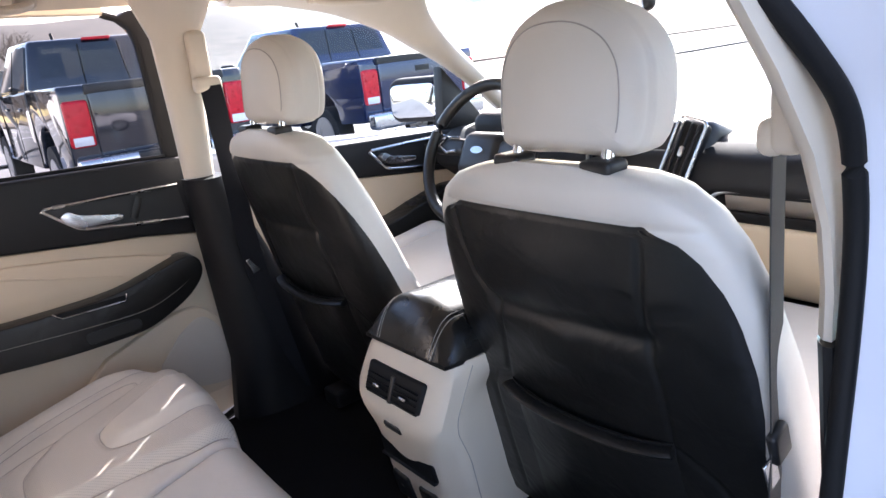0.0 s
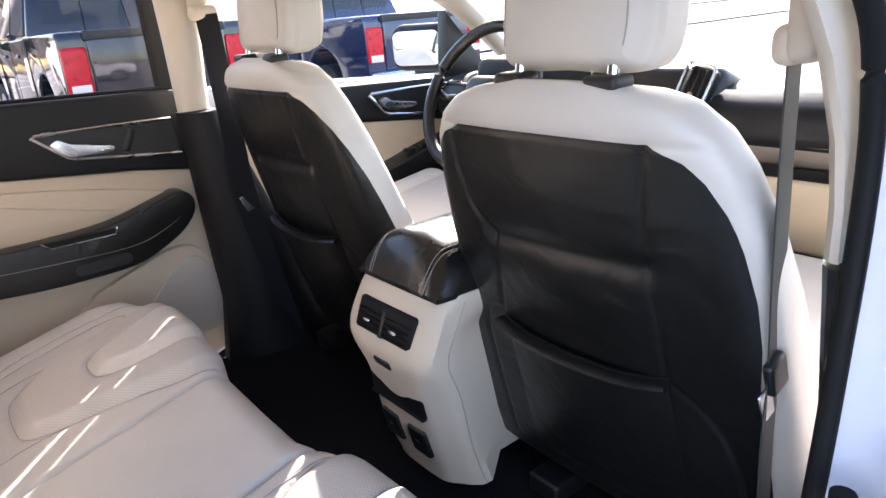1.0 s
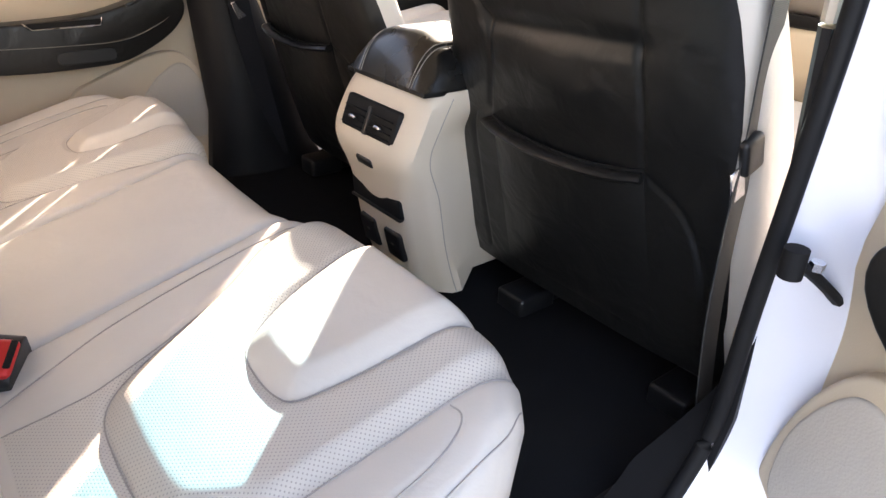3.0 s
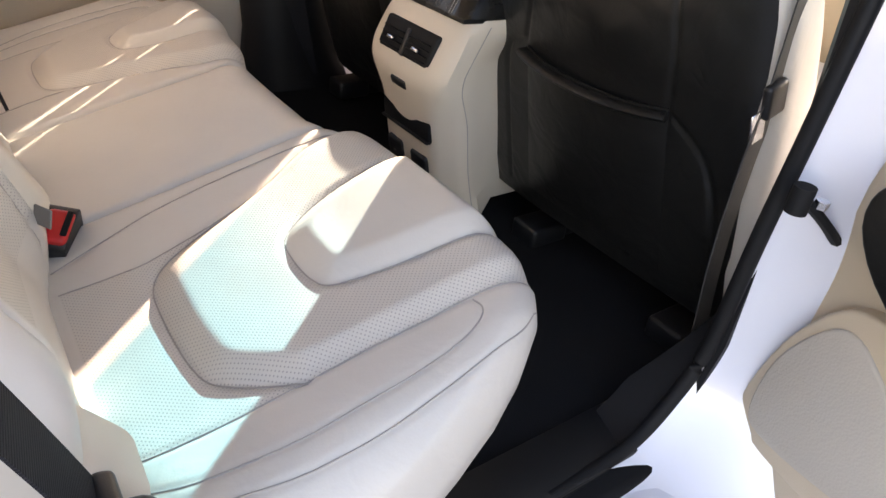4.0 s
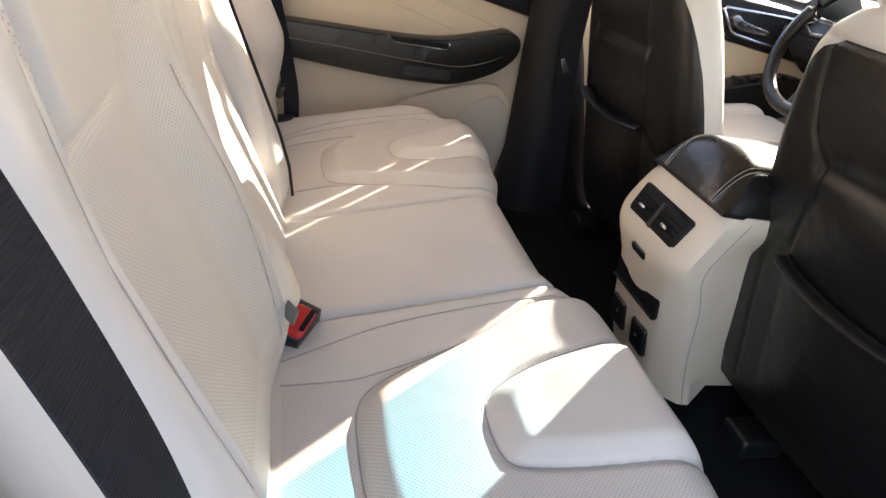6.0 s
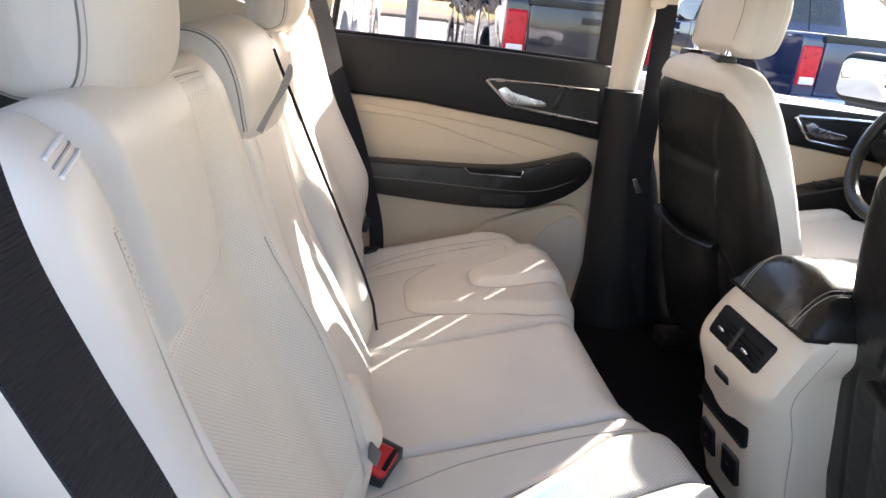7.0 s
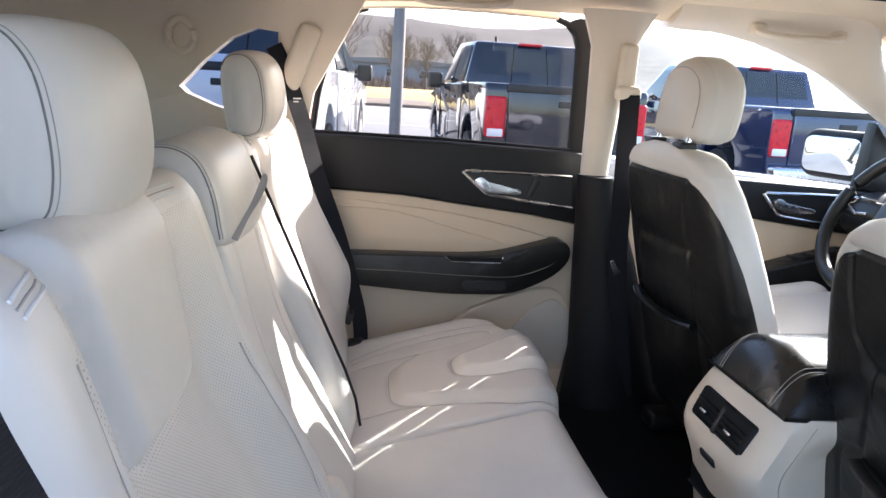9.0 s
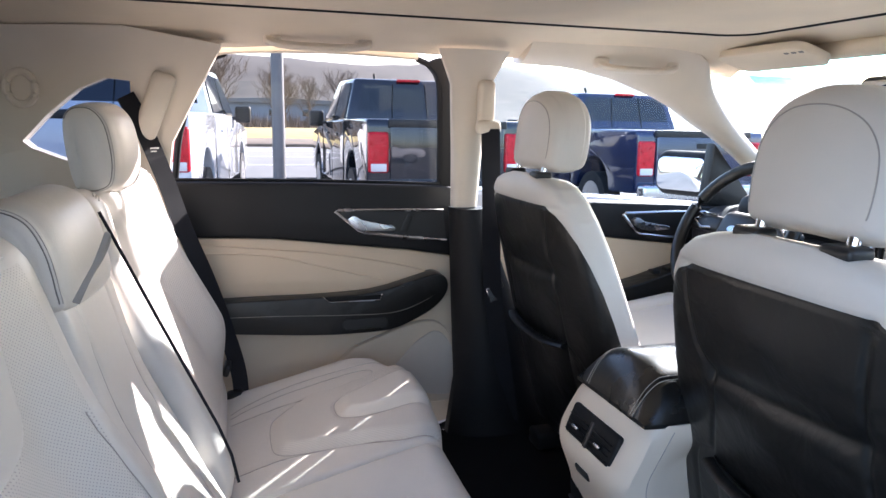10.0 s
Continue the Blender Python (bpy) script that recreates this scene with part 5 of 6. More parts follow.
for side in (-1, 1):
    for y in (0.44, -0.385):
        g = thing("grab_handle", "beige folding grab handle above a door", "grab handle", group="grab handles")
        ix, iz = (0.030, 0.022) if y > 0 else (0.0, 0.0)
        g.location = (-side * ix, 0, -iz)
        part("grip", tube(spline([(side * 0.672, y - 0.115, 1.575), (side * 0.650, y - 0.10, 1.556), (side * 0.642, y - 0.05, 1.550), (side * 0.642, y + 0.05, 1.550), (side * 0.650, y + 0.10, 1.556), (side * 0.672, y + 0.115, 1.572)], 5), 0.0115, 10, 0.8), CREAM_PLASTIC, g)
        for dy in (-0.105, 0.105):
            part("handle_foot", rbox((side * 0.668, y + dy, 1.566), (0.03, 0.04, 0.03), 0.01, 3), CREAM_PLASTIC, g)


# ---- seat belts ----
def front_belt(side):
    b = thing("seat_belt", "dark seat belt hanging from the middle pillar", "seat belt", group="front belts")
    s = side
    z0, y0 = (1.425, 0.020) if s < 0 else (1.345, 0.050)
    part("anchor_cover", rbox((s * 0.634, y0, z0), (0.03, 0.045, 0.13), 0.013, 4), CREAM_PLASTIC, b, "cream belt height adjuster")
    part("belt_guide", rbox((s * 0.618, y0 + (0.002 if s < 0 else 0.014), z0 - 0.05), (0.025, 0.065, 0.035), 0.012, 4), CREAM_PLASTIC, b, "cream belt guide")
    line = [(-0.606, 0.024, 1.372), (-0.601, 0.030, 1.20), (-0.600, 0.040, 0.98), (-0.632, 0.08, 0.80), (-0.635, 0.12, 0.58)] if s < 0 else [(0.615, 0.064, 1.28), (0.614, 0.068, 1.20), (0.614, 0.074, 1.08), (0.616, 0.078, 0.98), (0.620, 0.070, 0.88), (0.628, 0.066, 0.76), (0.64, 0.08, 0.60)]
    # left webbing near black, right webbing a lighter grey
    part("webbing", ribbon(spline(line, 8), (0.95, -0.25, 0) if s < 0 else (1, 0.2, 0), 0.046), WEBBING if s < 0 else GREY_WEBBING, b, "dark webbing")
    ty, tz = (0.052, 0.985) if s < 0 else (0.070, 0.975)
    t = part("latch_tongue", rbox((s * (0.622 if s > 0 else 0.606), ty, tz), (0.012, 0.032, 0.042), 0.005, 3, pose(0, 0, 0, 20)), DARK_PLASTIC, b, "black belt tongue")
    part("tongue_blade", rbox((s * (0.620 if s > 0 else 0.604), ty - 0.010, tz - 0.032), (0.003, 0.024, 0.04), 0.001, 1, pose(0, 0, 0, 20)), CHROME, t, "steel tongue blade")


front_belt(-1)
front_belt(1)


def rear_belt(side):
    s = side
    b = thing("seat_belt", "black seat belt across the edge of the rear backrest", "seat belt", group="rear belts")
    part("belt_guide", rbox((s * (0.652 if s < 0 else 0.735), -0.745 if s < 0 else -0.80, 1.41), (0.035, 0.05, 0.15), 0.014, 4, pose(0, 0, 0, -22)), CREAM_PLASTIC, b, "cream belt guide")
    pts = [(0.722, -0.800, 1.43), (0.722, -0.785, 1.33), (0.722, -0.770, 1.25), (0.722, -0.748, 1.19), (0.722, -0.722, 1.13), (0.722, -0.690, 1.05), (0.720, -0.668, 0.98), (0.716, -0.647, 0.91), (0.710, -0.628, 0.84)] if s > 0 else [(-0.632, -0.800, 1.43), (-0.640, -0.772, 1.37), (-0.655, -0.735, 1.26), (-0.665, -0.700, 1.14), (-0.668, -0.650, 1.00), (-0.666, -0.612, 0.87), (-0.660, -0.590, 0.78), (-0.650, -0.584, 0.70)]
    twist = (0.10, 0.91, 0.40)
    part("webbing", ribbon(spline(pts, 8), (-s * 0.8, 0.75, 0.2) if s < 0 else twist, 0.047), WEBBING, b, "black webbing")
    if s > 0:
        part("lower_anchor", rbox((0.708, -0.628, 0.800), (0.060, 0.055, 0.09), 0.018, 4), DARK_PLASTIC, b, "black lower anchor")
        part("anchor_cover", rbox((0.712, -0.690, 0.715), (0.05, 0.16, 0.22), 0.03, 4), DARK_PLASTIC, b, "black anchor cover beside the seat")
    else:
        part("lower_anchor", rbox((s * 0.632, -0.598, 0.715), (0.05, 0.05, 0.05), 0.014, 3), DARK_PLASTIC, b, "black lower anchor")
    part("belt_tongue", rbox((s * 0.636, -0.616, 0.80) if s < 0 else (0.712, -0.634, 0.862), (0.052, 0.014, 0.03), 0.005, 3, pose(0, 0, 0, -18)), DARK_PLASTIC, b, "black belt tongue")


rear_belt(-1)
belt_label = thing("belt_label", "small pale printed label on the seat belt", "label")
for k_ in range(2):
    part("print_bar", rbox((-0.6465 + 0.0026, -0.7515 - 0.002 * k_ + 0.0026, 1.318 - 0.007 * k_), (0.022 - 0.007 * k_, 0.0008, 0.003), 0.0003, 1, pose(0, 0, 0, -14, 0, -47)), PALE_STITCH, belt_label)
rear_belt(1)
cb = thing("centre_seat_belt", "thin black centre belt running down the backrest", "seat belt")
part("webbing", ribbon([back_point(-0.146, 0.60, 0.066), back_point(-0.147, 0.40, 0.060), back_point(-0.149, 0.20, 0.056), back_point(-0.152, 0.14, 0.050), back_point(-0.156, 0.085, 0.036)], (1.0, 0.25, 0.1), 0.005), WEBBING, cb)


def buckle(at, turn, label):
    b = thing("belt_buckle", label, "belt buckle", group="belt buckles")
    b.matrix_world = pose(*at, *turn)
    part("buckle_body", prism(rounded_rect(-0.031, -0.050, 0.031, 0.046, 0.010), "y", -0.021, 0.013, 0.005, 3), DARK_PLASTIC, b, "black buckle body")
    part("release_button", rbox((0.003, -0.002, 0.031), (0.046, 0.029, 0.042), 0.006, 3), RED, b, "red release button")
    part("button_slot", rbox((0, 0.008, 0.0525), (0.034, 0.007, 0.003), 0.001, 1), RUBBER, b)
    part("stalk", rbox((0, -0.004, -0.085), (0.030, 0.014, 0.080), 0.006, 3), DARK_SOFT, b)



buckle((0.182, -0.585, 0.716), (-12, 24, -32), "black belt buckle with a red button beside the cushion")
buckle((-0.225, -0.580, 0.690), (-62, 0, -10), "black belt buckle with a red button beside the cushion")
tag = thing("fabric_tag", "small dark fabric tag on the backrest seam", "tag")
part("tag_cloth", rbox((0.235, -0.603, 0.790), (0.026, 0.003, 0.022), 0.001, 1, pose(0, 0, 0, -15, 0, 30)), STITCH, tag)
part("tag_mark", rbox((0.2353, -0.6008, 0.7905), (0.015, 0.0012, 0.006), 0.0004, 1, pose(0, 0, 0, -15, 0, 30)), PALE_STITCH, tag, "pale woven mark")


# ---- the open doorway on the right ----
SEAL = spline([(0.604, -0.13, 1.53), (0.65, -0.085, 1.44), (0.68, -0.03, 1.37), (0.69, 0.012, 1.32), (0.69, 0.036, 1.26), (0.69, 0.045, 1.20), (0.69, 0.043, 1.12), (0.69, 0.035, 1.04), (0.69, 0.025, 0.95),
               (0.688, 0.018, 0.86), (0.684, 0.020, 0.76), (0.680, 0.018, 0.68), (0.676, -0.01, 0.615), (0.674, -0.06, 0.565), (0.674, -0.15, 0.549), (0.676, -0.35, 0.547), (0.684, -0.52, 0.56), (0.704, -0.64, 0.62), (0.724, -0.76, 0.74), (0.734, -0.86, 0.92), (0.734, -0.93, 1.10), (0.724, -0.97, 1.22), (0.694, -0.96, 1.38), (0.654, -0.90, 1.53)], 6)


def make_doorway():
    ob = tagged(new("door_frame"), "white painted door frame with a black rubber seal around the open doorway", "door frame", kind="structure")
    part("rubber_seal", tube(SEAL, 0.0095, 10), RUBBER, ob, "black rubber door seal")
    cen = Vector((0, -0.40, 1.0))
    bm = bmesh.new()
    rings = []
    for p in SEAL:
        p = Vector(p)
        o = p - cen
        o.x = 0
        o = Vector((0, o.y / 0.42, o.z / 0.52)).normalized()
        line = [p + o * 0.006, p + Vector((0.012, 0, 0)) + o * 0.012, p + Vector((0.05, 0, 0)) + o * 0.035, p + Vector((0.085, 0, 0)) + o * 0.040, p + Vector((0.115, 0, 0)) + o * 0.062, p + Vector((0.15, 0, 0)) + o * 0.085, p + Vector((0.155, 0, 0)) + o * 0.13, p + o * 0.13]
        rings.append([bm.verts.new(q) for q in line])
    for a, b in zip(rings, rings[1:]):
        for k in range(len(a)):
            bm.faces.new((a[k], a[(k + 1) % len(a)], b[(k + 1) % len(a)], b[k]))
    bm.faces.new(rings[0])
    bm.faces.new(rings[-1][::-1])
    part("painted_jamb", bm, WHITE_PAINT, ob, "white painted jamb")
    bm = bmesh.new()
    rings = []
    for p in SEAL:
        p = Vector(p)
        o = Vector((0, (p.y - cen.y) / 0.42, (p.z - cen.z) / 0.52)).normalized()
        if p.z < 1.10:
            deep = 0.012 + 0.055 * max(0.0, min(1.0, (0.74 - p.z) / 0.14))
            rings.append([bm.verts.new(q) for q in (p + Vector((-deep, 0, 0)) + o * 0.010, p + Vector((-0.006, 0, 0)) + o * 0.002, p + Vector((-0.006, 0, 0)) + o * 0.06, p + Vector((-deep, 0, 0)) + o * 0.06)])
    for a, b in zip(rings, rings[1:]):
        for k in range(4):
            bm.faces.new((a[k], a[(k + 1) % 4], b[(k + 1) % 4], b[k]))
    bm.faces.new(rings[0])
    bm.faces.new(rings[-1][::-1])
    part("inner_trim", bm, DARK_SOFT, ob, "charcoal trim inside the door seal")
    part("sill_plate", prism([(-0.60, 0.548), (-0.60, 0.556), (0.03, 0.556), (0.03, 0.548)], "x", 0.60, 0.683, 0.003), DARK_PLASTIC, ob, "black sill scuff plate")


make_doorway()
part("side_sill", rbox((0.70, -0.2, 0.46), (0.20, 1.3, 0.14), 0.03), WHITE_PAINT, structure(new("wall_sill"), "white painted side sill under the doorway", "sill"))
part("outer_quarter", prism([(-0.86, 0.35), (-0.90, 1.22), (-1.9, 1.25), (-1.95, 0.40)], "x", 0.80, 0.86, 0.02), WHITE_PAINT, structure(new("wall_rear_quarter"), "white painted rear quarter of the car", "car body"))
part("outer_roof", prism([(-0.72, -1.8), (-0.72, 0.70), (-0.55, 0.86), (0.55, 0.86), (0.72, 0.70), (0.72, -1.8)], "z", 1.665, 1.70, 0.012), WHITE_PAINT, structure(new("wall_roof_skin"), "white painted car roof", "car roof"))
part("bonnet", prism([(1.52, 0.75), (1.50, 1.03), (1.9, 1.06), (2.4, 0.98), (2.55, 0.80), (2.5, 0.5), (1.6, 0.5)], "x", -0.85, 0.85, 0.05, 4), WHITE_PAINT, structure(new("wall_bonnet"), "white painted car bonnet", "bonnet"))
part("outer_quarter", prism([(-0.86, 0.35), (-0.90, 1.22), (-1.9, 1.25), (-1.95, 0.40)], "x", -0.86, -0.80, 0.02), WHITE_PAINT, structure(new("wall_rear_quarter"), "white painted rear quarter of the car", "car body"))
part("rear_panel", prism([(-0.84, 0.36), (-0.84, 1.10), (0.84, 1.10), (0.84, 0.36)], "y", -1.98, -1.92, 0.02), WHITE_PAINT, structure(new("wall_rear_panel"), "white painted tailgate skin and rear bumper", "car body"))
for side in (-1, 1):
    part("front_wing", prism([(1.16, 0.42), (1.16, 1.02), (1.9, 1.00), (2.48, 0.86), (2.52, 0.45), (2.15, 0.42), (2.05, 0.66), (1.80, 0.74), (1.55, 0.66), (1.45, 0.42)], "x", side * 0.80, side * 0.87, 0.02), WHITE_PAINT, structure(new("wall_front_wing"), "white painted front wing of the car", "car body"))
    for y_ in (1.80, -1.30):
        w = structure(new("wheel"), "black tyre on a silver alloy wheel", "wheel")
        part("tyre", tube([(side * 0.66, y_, 0.31), (side * 0.855, y_, 0.31)], 0.36, 32), TYRE, w, "black tyre")
        part("rim", tube([(side * 0.70, y_, 0.31), (side * 0.865, y_, 0.31)], 0.24, 24), ALLOY, w, "silver alloy rim")

open_door = tagged(new("door_rear_right"), "opened rear door with cream and charcoal inner panel", "car door", kind="structure")
rear_door(open_door, 1)
open_door.matrix_world = Matrix.Translation((0.73, 0.11, 0)) @ pose(0, 0, 0, 0, 0, 74) @ Matrix.Translation((-0.80, -0.03, 0))
strap = thing("door_check_strap", "black door check strap on the white jamb", "check strap")
part("pivot", tube([(0.725, -0.016, 0.910), (0.725, -0.016, 0.938)], 0.011, 12), RUBBER, strap, "black pivot")
part("bolt", tube([(0.737, 0.004, 0.916), (0.7375, 0.004, 0.924)], 0.007, 6), CHROME, strap, "pale steel bolt")
part("strap_arm", tube(spline([(0.726, -0.012, 0.924), (0.735, 0.02, 0.900), (0.745, 0.06, 0.865), (0.752, 0.12, 0.805)], 4), 0.008, 8, 0.7), RUBBER, strap, "black strap arm")



# ---- outside ----
def ground_sheet():
    me_v = [(-900, -900, -0.05), (900, -900, -0.05), (900, 900, -0.05), (-900, 900, -0.05)]
    return structure(obj("ground", me_v, [(0, 1, 2, 3)], ASPHALT, smooth=False), "grey asphalt car park", "ground")


ground_sheet()
structure(part("road", rbox((-24.5, 0, 0.01), (18, 600, 0.03), 0.005), CONCRETE, None), "pale sunlit road", "road")
for x in (-20.0, -24.5, -29.0):
    structure(part("road_marking", rbox((x, 0, 0.03), (0.15, 600, 0.012), 0.003), WHITE_LINE, None), "white road marking", "road marking")
structure(part("verge", rbox((-72, 0, 0.05), (56, 600, 0.18), 0.02), DRY_GRASS, None), "yellow winter grass verge", "grass verge")
structure(part("bank", rbox((-39, 0, 0.05), (10, 600, 0.22), 0.08), SCRUB, None), "brown scrub strip beside the road", "bank")


def hill():
    nu, nv = 120, 14
    verts = []
    for j in range(nv):
        t = j / (nv - 1)
        for i in range(nu):
            y = -700 + 1400 * i / (nu - 1)
            top = 35 + 3 * math.sin(y / 60 + 2.6) + 6 * math.exp(-((y - 125) / 30) ** 2) + 1.5 * noise.noise(Vector((y / 18, t * 3, 0)))
            verts.append((-180 - 260 * t + 6 * noise.noise(Vector((y / 25, t * 5, 3))), y, top * math.sin(t * math.pi / 2) ** 1.2 + 0.3 * noise.noise(Vector((y / 9, t * 6, 1)))))
    return structure(obj("backdrop_hill", verts, grid_faces(nu, nv), HILL), "distant hazy wooded hills", "hill")


hill()


def bare_tree(seed, height, at):
    rnd = random.Random(seed)
    t = thing("bare_tree", "leafless winter tree with grey brown branches beyond the road", "tree", group="bare trees")
    t.location = at
    bmt = tube([(0, 0, 0), (0.05, 0.03, height * 0.2), (0.0, 0.05, height * 0.45), (0.1, 0.0, height * 0.7)], [height * 0.020, height * 0.016, height * 0.012, height * 0.004], 7)
    part("trunk", bmt, BARK, t)
    verts, faces = [], []

    def limb(p, d, length, r, level):
        q = p
        steps = 3
        for k in range(steps):
            d = (d + Vector((rnd.uniform(-.25, .25), rnd.uniform(-.25, .25), rnd.uniform(-.05, .2)))).normalized()
            q2 = q + d * length / steps
            r2 = r * 0.8
            s = d.cross(Vector((0.3, 0.5, 0.8))).normalized()
            u = s.cross(d)
            b = len(verts)
            for rr, pp in ((r, q), (r2, q2)):
                for a in range(4):
                    verts.append(pp + rr * (math.cos(a * math.pi / 2) * s + math.sin(a * math.pi / 2) * u))
            for a in range(4):
                faces.append((b + a, b + (a + 1) % 4, b + 4 + (a + 1) % 4, b + 4 + a))
            if level < 4:
                for _ in range(2 if level < 3 else 1):
                    side = Vector((rnd.uniform(-1, 1), rnd.uniform(-1, 1), rnd.uniform(0.1, 0.9))).normalized()
                    limb(q2, (d * 0.6 + side * 0.8).normalized(), length * 0.62, max(r2 * 0.6, 0.012), level + 1)
            q, r = q2, r2
    for k in range(9):
        a = k * 2.4 + rnd.uniform(-.3, .3)
        limb(Vector((0, 0, height * (0.16 + 0.045 * k))), Vector((math.cos(a), math.sin(a), 1.0 + 0.12 * k)).normalized(), height * (0.36 - 0.018 * k), height * 0.008, 1)
    obj("crown", verts, faces, BARK, t, "bare branches")
    return t


tree_a, tree_b = bare_tree(3, 9.0, (-88, -9.5, 0.0)), bare_tree(8, 8.0, (-96, 6.0, 0.0))
rnd = random.Random(5)
for k in range(14):
    y = -46 + k * 5.0 + rnd.uniform(-2.5, 2.5)
    copy_thing(rnd.choice((tree_a, tree_b)), pose(-88 - rnd.uniform(0, 30), y, 0, 0, 0, rnd.uniform(0, 360)) @ Matrix.Scale(rnd.uniform(0.9, 1.7), 4))


def thicket():
    """A dense strip of brown winter brush beyond the road."""
    rnd = random.Random(17)
    verts, faces = [], []
    for k in range(5000):
        x, y = -98 - rnd.uniform(0, 40), rnd.uniform(-80, 40)
        hgt = rnd.uniform(0.8, 2.6) * (1 + 0.5 * math.sin(y / 7.0) * math.sin(x / 5.0))
        w_ = rnd.uniform(0.03, 0.10)
        a = rnd.uniform(0, 6.28)
        dx, dy, lx, ly = w_ * math.cos(a), w_ * math.sin(a), rnd.uniform(-.5, .5), rnd.uniform(-.5, .5)
        b0 = len(verts)
        verts += [(x - dx, y - dy, 0), (x + dx, y + dy, 0), (x + lx, y + ly, hgt), (x + lx * 0.5 - dx * 2, y + ly * 0.5 + dy * 6, hgt * 0.8), (x + lx * 0.3 + dx * 2, y + ly * 0.3 - dy * 6, hgt * 0.7)]
        faces += [(b0, b0 + 1, b0 + 2), (b0, b0 + 1, b0 + 3), (b0, b0 + 1, b0 + 4)]
    return tagged(obj("brush", verts, faces, SCRUB, smooth=False), "dense brown winter brush beyond the road", "brush", kind="stuff")


thicket()
pole = thing("lamp_pole", "thick grey metal pole at the edge of the car park", "pole")
part("pole_shaft", tube([(-15.0, 0.36, -0.05), (-15.0, 0.36, 11)], [0.145, 0.115], 20), POLE_GREY, pole)
for x, y in ((-50, -6.5),):
    u = thing("utility_pole", "wooden utility pole beside the road", "pole", group="utility poles")
    part("pole_shaft", tube([(x, y, 0), (x, y, 10)], [0.16, 0.11], 10), BARK, u)
    part("crossarm", rbox((x, y, 9.3), (0.12, 2.2, 0.12), 0.02), BARK, u)
for z in (6.6, 7.6):
    w = thing("overhead_wire", "thin overhead wire along the road", "wire", group="overhead wires")
    part("wire", tube(spline([(-52, -60, z), (-50, -6.5, z - 0.15), (-52, 22, z - 0.1), (-54, 52, z), (-54, 120, z)], 4), 0.025, 5), RUBBER, w)
shed = thing("far_building", "low grey building behind the bare trees", "building")
part("wall", rbox((-150, 8, 2.2), (10, 60, 4.4), 0.05), SHED_GREY, shed)
part("roof", prism([(-24, 4.4), (8, 5.6), (40, 4.4)], "x", -156, -144, 0.02), CONCRETE, shed)
for k in range(9):
    part("window", rbox((-144.95, -19 + 6.7 * k, 2.6), (0.2, 3.2, 1.3), 0.05), TRUCK_GLASS, shed, "dark window")


def arc(cx, cz, r, a0, a1, n=10):
    return [(cx + r * math.cos(radians(a0 + (a1 - a0) * k / n)), cz + r * math.sin(radians(a0 + (a1 - a0) * k / n))) for k in range(n + 1)]


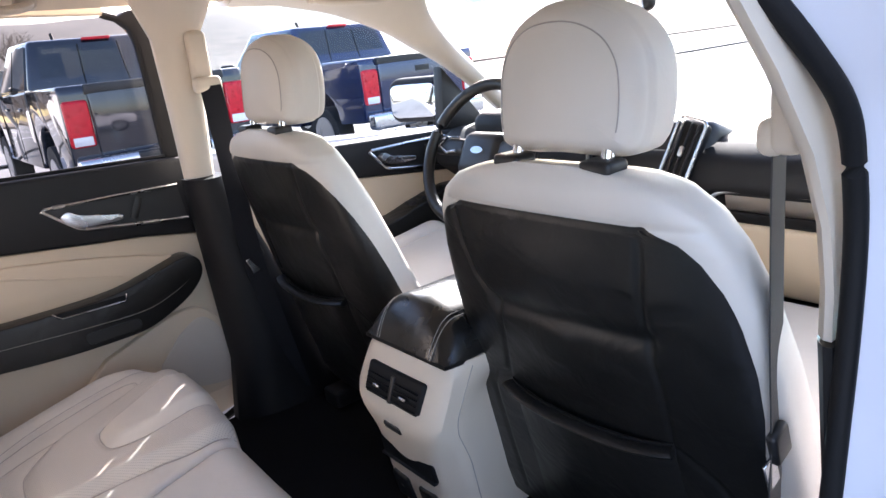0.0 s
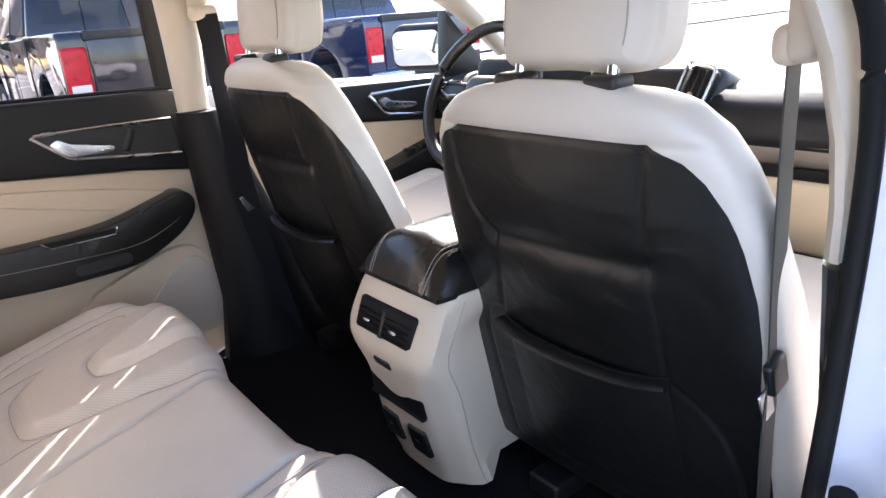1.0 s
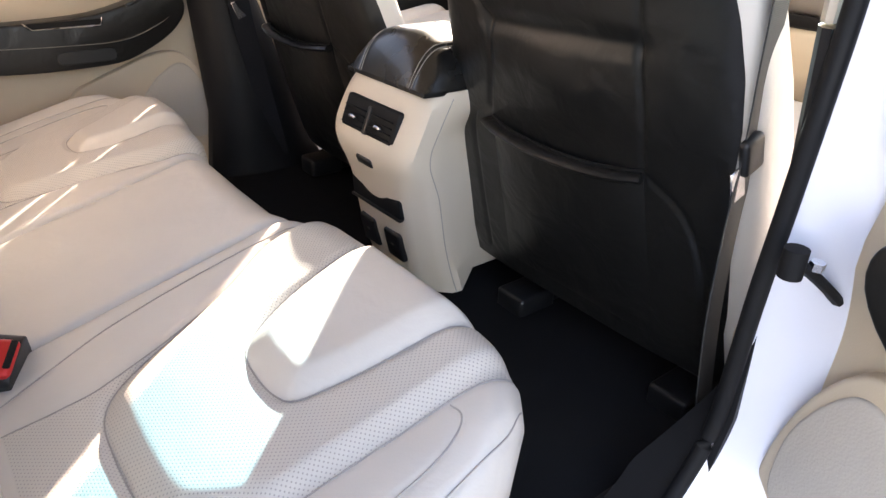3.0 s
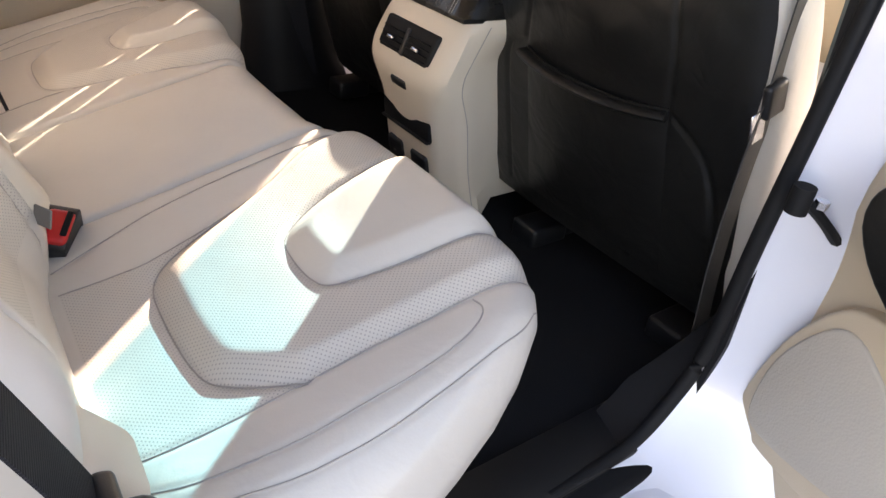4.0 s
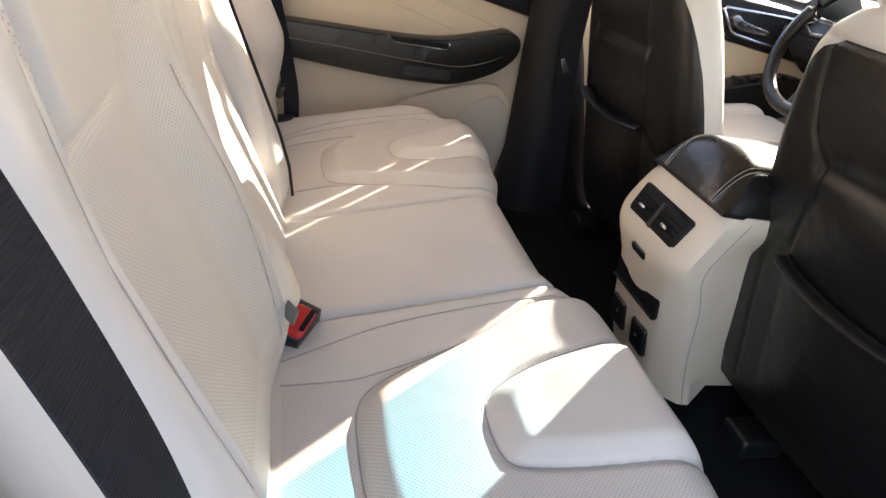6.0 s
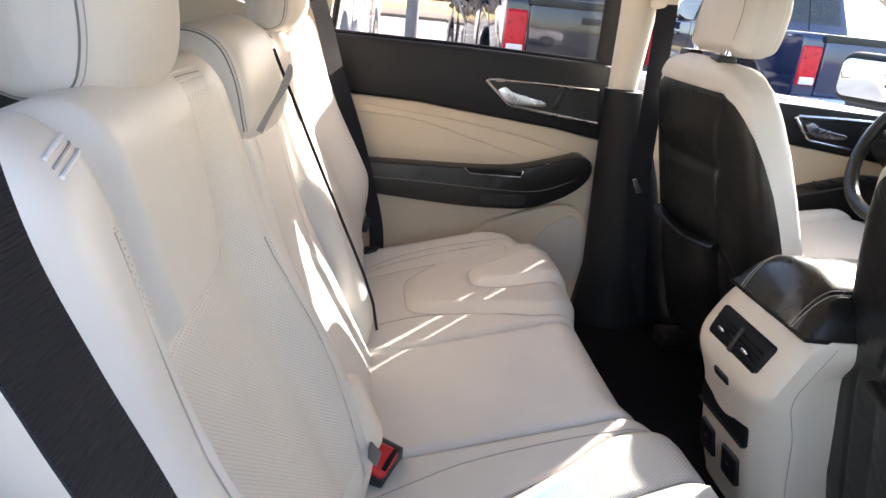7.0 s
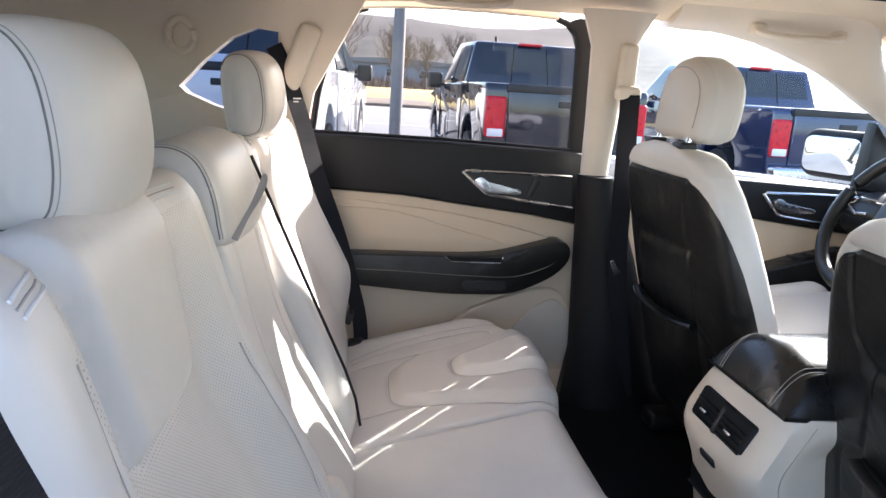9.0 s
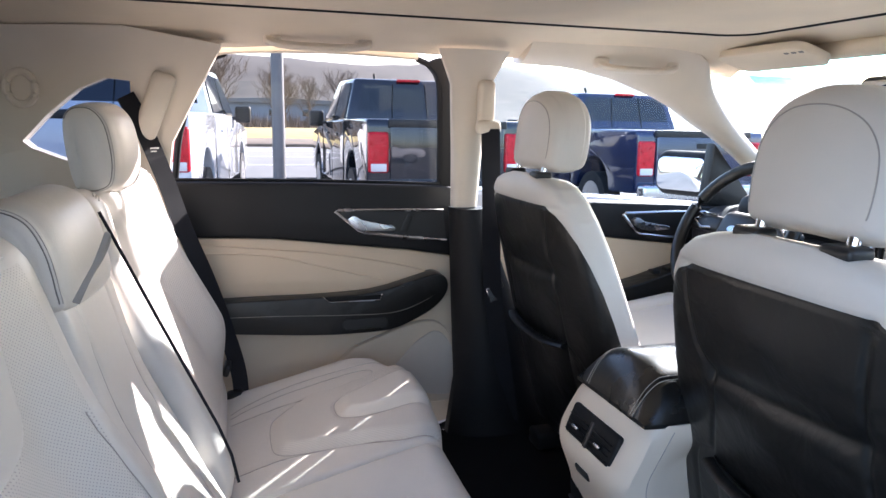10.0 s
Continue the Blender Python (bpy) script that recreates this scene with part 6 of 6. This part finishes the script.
def pickup(label, paint, at, tall, turn=0.0, group="parked trucks"):
    """A crew cab pickup: tail at x 0, nose towards -x, left side at y 0."""
    t = thing("pickup_truck", label, "pickup truck", group=group)
    Wd = 1.98
    bed = [(0.0, 0.62), (-0.02, 1.36), (-0.05, 1.42), (-1.86, 1.42), (-1.86, 0.55), (-1.68, 0.55)] + arc(-1.18, 0.55, 0.47, 172, 8) + [(-0.70, 0.55), (-0.1, 0.58)]
    part("bed", prism(bed, "y", 0.0, Wd, 0.03, 3), paint, t, "painted cargo bed")
    cab_low = [(-1.89, 0.50), (-1.89, 1.40), (-4.25, 1.36), (-4.7, 1.30), (-5.75, 1.18), (-5.85, 0.75), (-5.80, 0.50)] + [(-5.45, 0.50)] + arc(-4.95, 0.52, 0.47, 180, 0) + [(-4.45, 0.48)]
    part("cab_body", prism(cab_low, "y", 0.0, Wd, 0.03, 3), paint, t, "painted cab and bonnet")
    # greenhouse narrower at the top
    bm = bmesh.new()
    base = [(-1.90, 0.05, 1.38), (-1.90, Wd - 0.05, 1.38), (-4.35, Wd - 0.05, 1.36), (-4.35, 0.05, 1.36)]
    top = [(-2.08, 0.20, 1.97), (-2.08, Wd - 0.20, 1.97), (-3.55, Wd - 0.20, 2.0), (-3.55, 0.20, 2.0)]
    vb, vt = [bm.verts.new(p) for p in base], [bm.verts.new(p) for p in top]
    bm.faces.new(vb[::-1])
    bm.faces.new(vt)
    for k in range(4):
        bm.faces.new((vb[k], vb[(k + 1) % 4], vt[(k + 1) % 4], vt[k]))
    bmesh.ops.recalc_face_normals(bm, faces=bm.faces)
    bmesh.ops.bevel(bm, geom=bm.edges[:], offset=0.05, segments=3, profile=0.5, affect="EDGES")
    cab = part("cab_roof", bm, paint, t, "painted cab roof")

    def panel(name, a, b, c, d, mat, lift, lab, par=t):
        q = [Vector(p) for p in (a, b, c, d)]
        n_ = (q[1] - q[0]).cross(q[3] - q[0]).normalized() * lift
        bm2 = bmesh.new()
        lo = [bm2.verts.new(p - n_) for p in q]
        hi = [bm2.verts.new(p + n_) for p in q]
        bm2.faces.new(lo[::-1])
        bm2.faces.new(hi)
        for k in range(4):
            bm2.faces.new((lo[k], lo[(k + 1) % 4], hi[(k + 1) % 4], hi[k]))
        return part(name, bm2, mat, par, lab, smooth=False)
    panel("rear_window", (-1.935, 0.20, 1.43), (-1.935, Wd - 0.20, 1.43), (-2.055, Wd - 0.30, 1.90), (-2.055, 0.30, 1.90), TRUCK_GLASS, 0.014, "dark rear window", cab)
    part("window_divider", tube([(-1.925, 0.72, 1.43), (-2.045, 0.75, 1.90)], 0.012, 6), RUBBER, cab)
    part("aerial", tube([(-2.6, 0.6, 1.98), (-2.66, 0.6, 2.07)], 0.02, 6), RUBBER, cab)
    part("window_divider", tube([(-1.925, Wd - 0.72, 1.43), (-2.045, Wd - 0.75, 1.90)], 0.012, 6), RUBBER, cab)
    for x0, x1, u0, u1 in ((-2.06, -3.02, -2.16, -3.00), (-3.10, -4.15, -3.08, -3.50)):
        for yb, yt in ((0.062, 0.185), (Wd - 0.062, Wd - 0.185)):
            panel("side_window", (x0, yb, 1.42), (x1, yb, 1.42), (u1, yt, 1.91), (u0, yt, 1.91), TRUCK_GLASS, 0.022, "dark side window", cab)
    part("high_brake_lamp", rbox((-2.055, Wd / 2, 1.955), (0.05, 0.34, 0.035), 0.01), TAIL_RED, cab, "red high brake lamp")
    # tail
    part("tailgate", rbox((0.005, Wd / 2, 1.05), (0.05, Wd - 0.54, 0.70), 0.025, 3), paint, t, "painted tailgate")
    part("tailgate_top", rbox((-0.002, Wd / 2, 1.372), (0.075, Wd - 0.50, 0.095), 0.016, 3), DARK_PLASTIC, t, "black tailgate cap")
    part("tailgate_handle", rbox((0.033, Wd / 2, 1.22), (0.012, 0.24, 0.07), 0.005), DARK_PLASTIC, t, "dark tailgate handle")
    for y in (0.135, Wd - 0.135):
        lamp = part("tail_lamp", rbox((-0.03, y, 1.045), (0.10, 0.25, 0.46), 0.035, 5), TAIL_RED, t, "red tail lamp")
        part("reverse_lamp", rbox((0.016, y, 0.875), (0.02, 0.19, 0.09), 0.008, 3), TAIL_WHITE, lamp, "white reverse lamp")
    part("rear_bumper", rbox((0.09, Wd / 2, 0.60), (0.20, Wd - 0.02, 0.22), 0.05, 4), CHROME, t, "chrome rear bumper")
    part("bumper_step", rbox((0.15, Wd / 2, 0.66), (0.10, 0.8, 0.09), 0.02, 3), DARK_PLASTIC, t, "black bumper step")
    for x in (-1.18, -4.95):
        for y in (0.13, Wd - 0.13):
            w = part("wheel", tube([(x, y - 0.13, 0.40), (x, y + 0.13, 0.40)], 0.40, 28), TYRE, t, "black tyre")
            part("rim", tube([(x, y - 0.137, 0.40), (x, y + 0.137, 0.40)], 0.26, 20), ALLOY, w, "alloy rim")
    for y, sg in ((-0.14, -1), (Wd + 0.14, 1)):
        part("door_mirror", rbox((-3.95, y, 1.42), (0.10, 0.24, 0.25), 0.04, 4), DARK_PLASTIC, t, "black door mirror")
        part("mirror_arm", rbox((-3.93, y - sg * 0.10, 1.36), (0.06, 0.16, 0.05), 0.015), DARK_PLASTIC, t)
    for x in (-2.50, -3.55):
        for y in (-0.012, Wd + 0.012):
            part("outer_handle", rbox((x, y, 1.20), (0.20, 0.03, 0.035), 0.012), paint, t, "door handle")
    for x in (-1.875, -3.06, -4.22):
        for y in (-0.001, Wd + 0.001):
            part("door_gap", rbox((x, y, 0.95), (0.008, 0.006, 0.86), 0.001, 1), RUBBER, t)
    t.matrix_world = pose(*at, 0, 0, turn) @ Matrix.Diagonal((1, 1, tall, 1))
    return t


pickup("parked black pickup truck with red tail lamps and dark windows", BLACK_PAINT, (-6.96, 0.89, -0.07), 1.04)
pickup("parked navy blue pickup truck with red tail lamps", BLUE_PAINT, (-6.90, 4.46, -0.09), 1.0)
pickup("parked white pickup truck with red tail lamps", SILVER_PAINT, (-6.93, -3.0, -0.05), 1.05, -6.5)
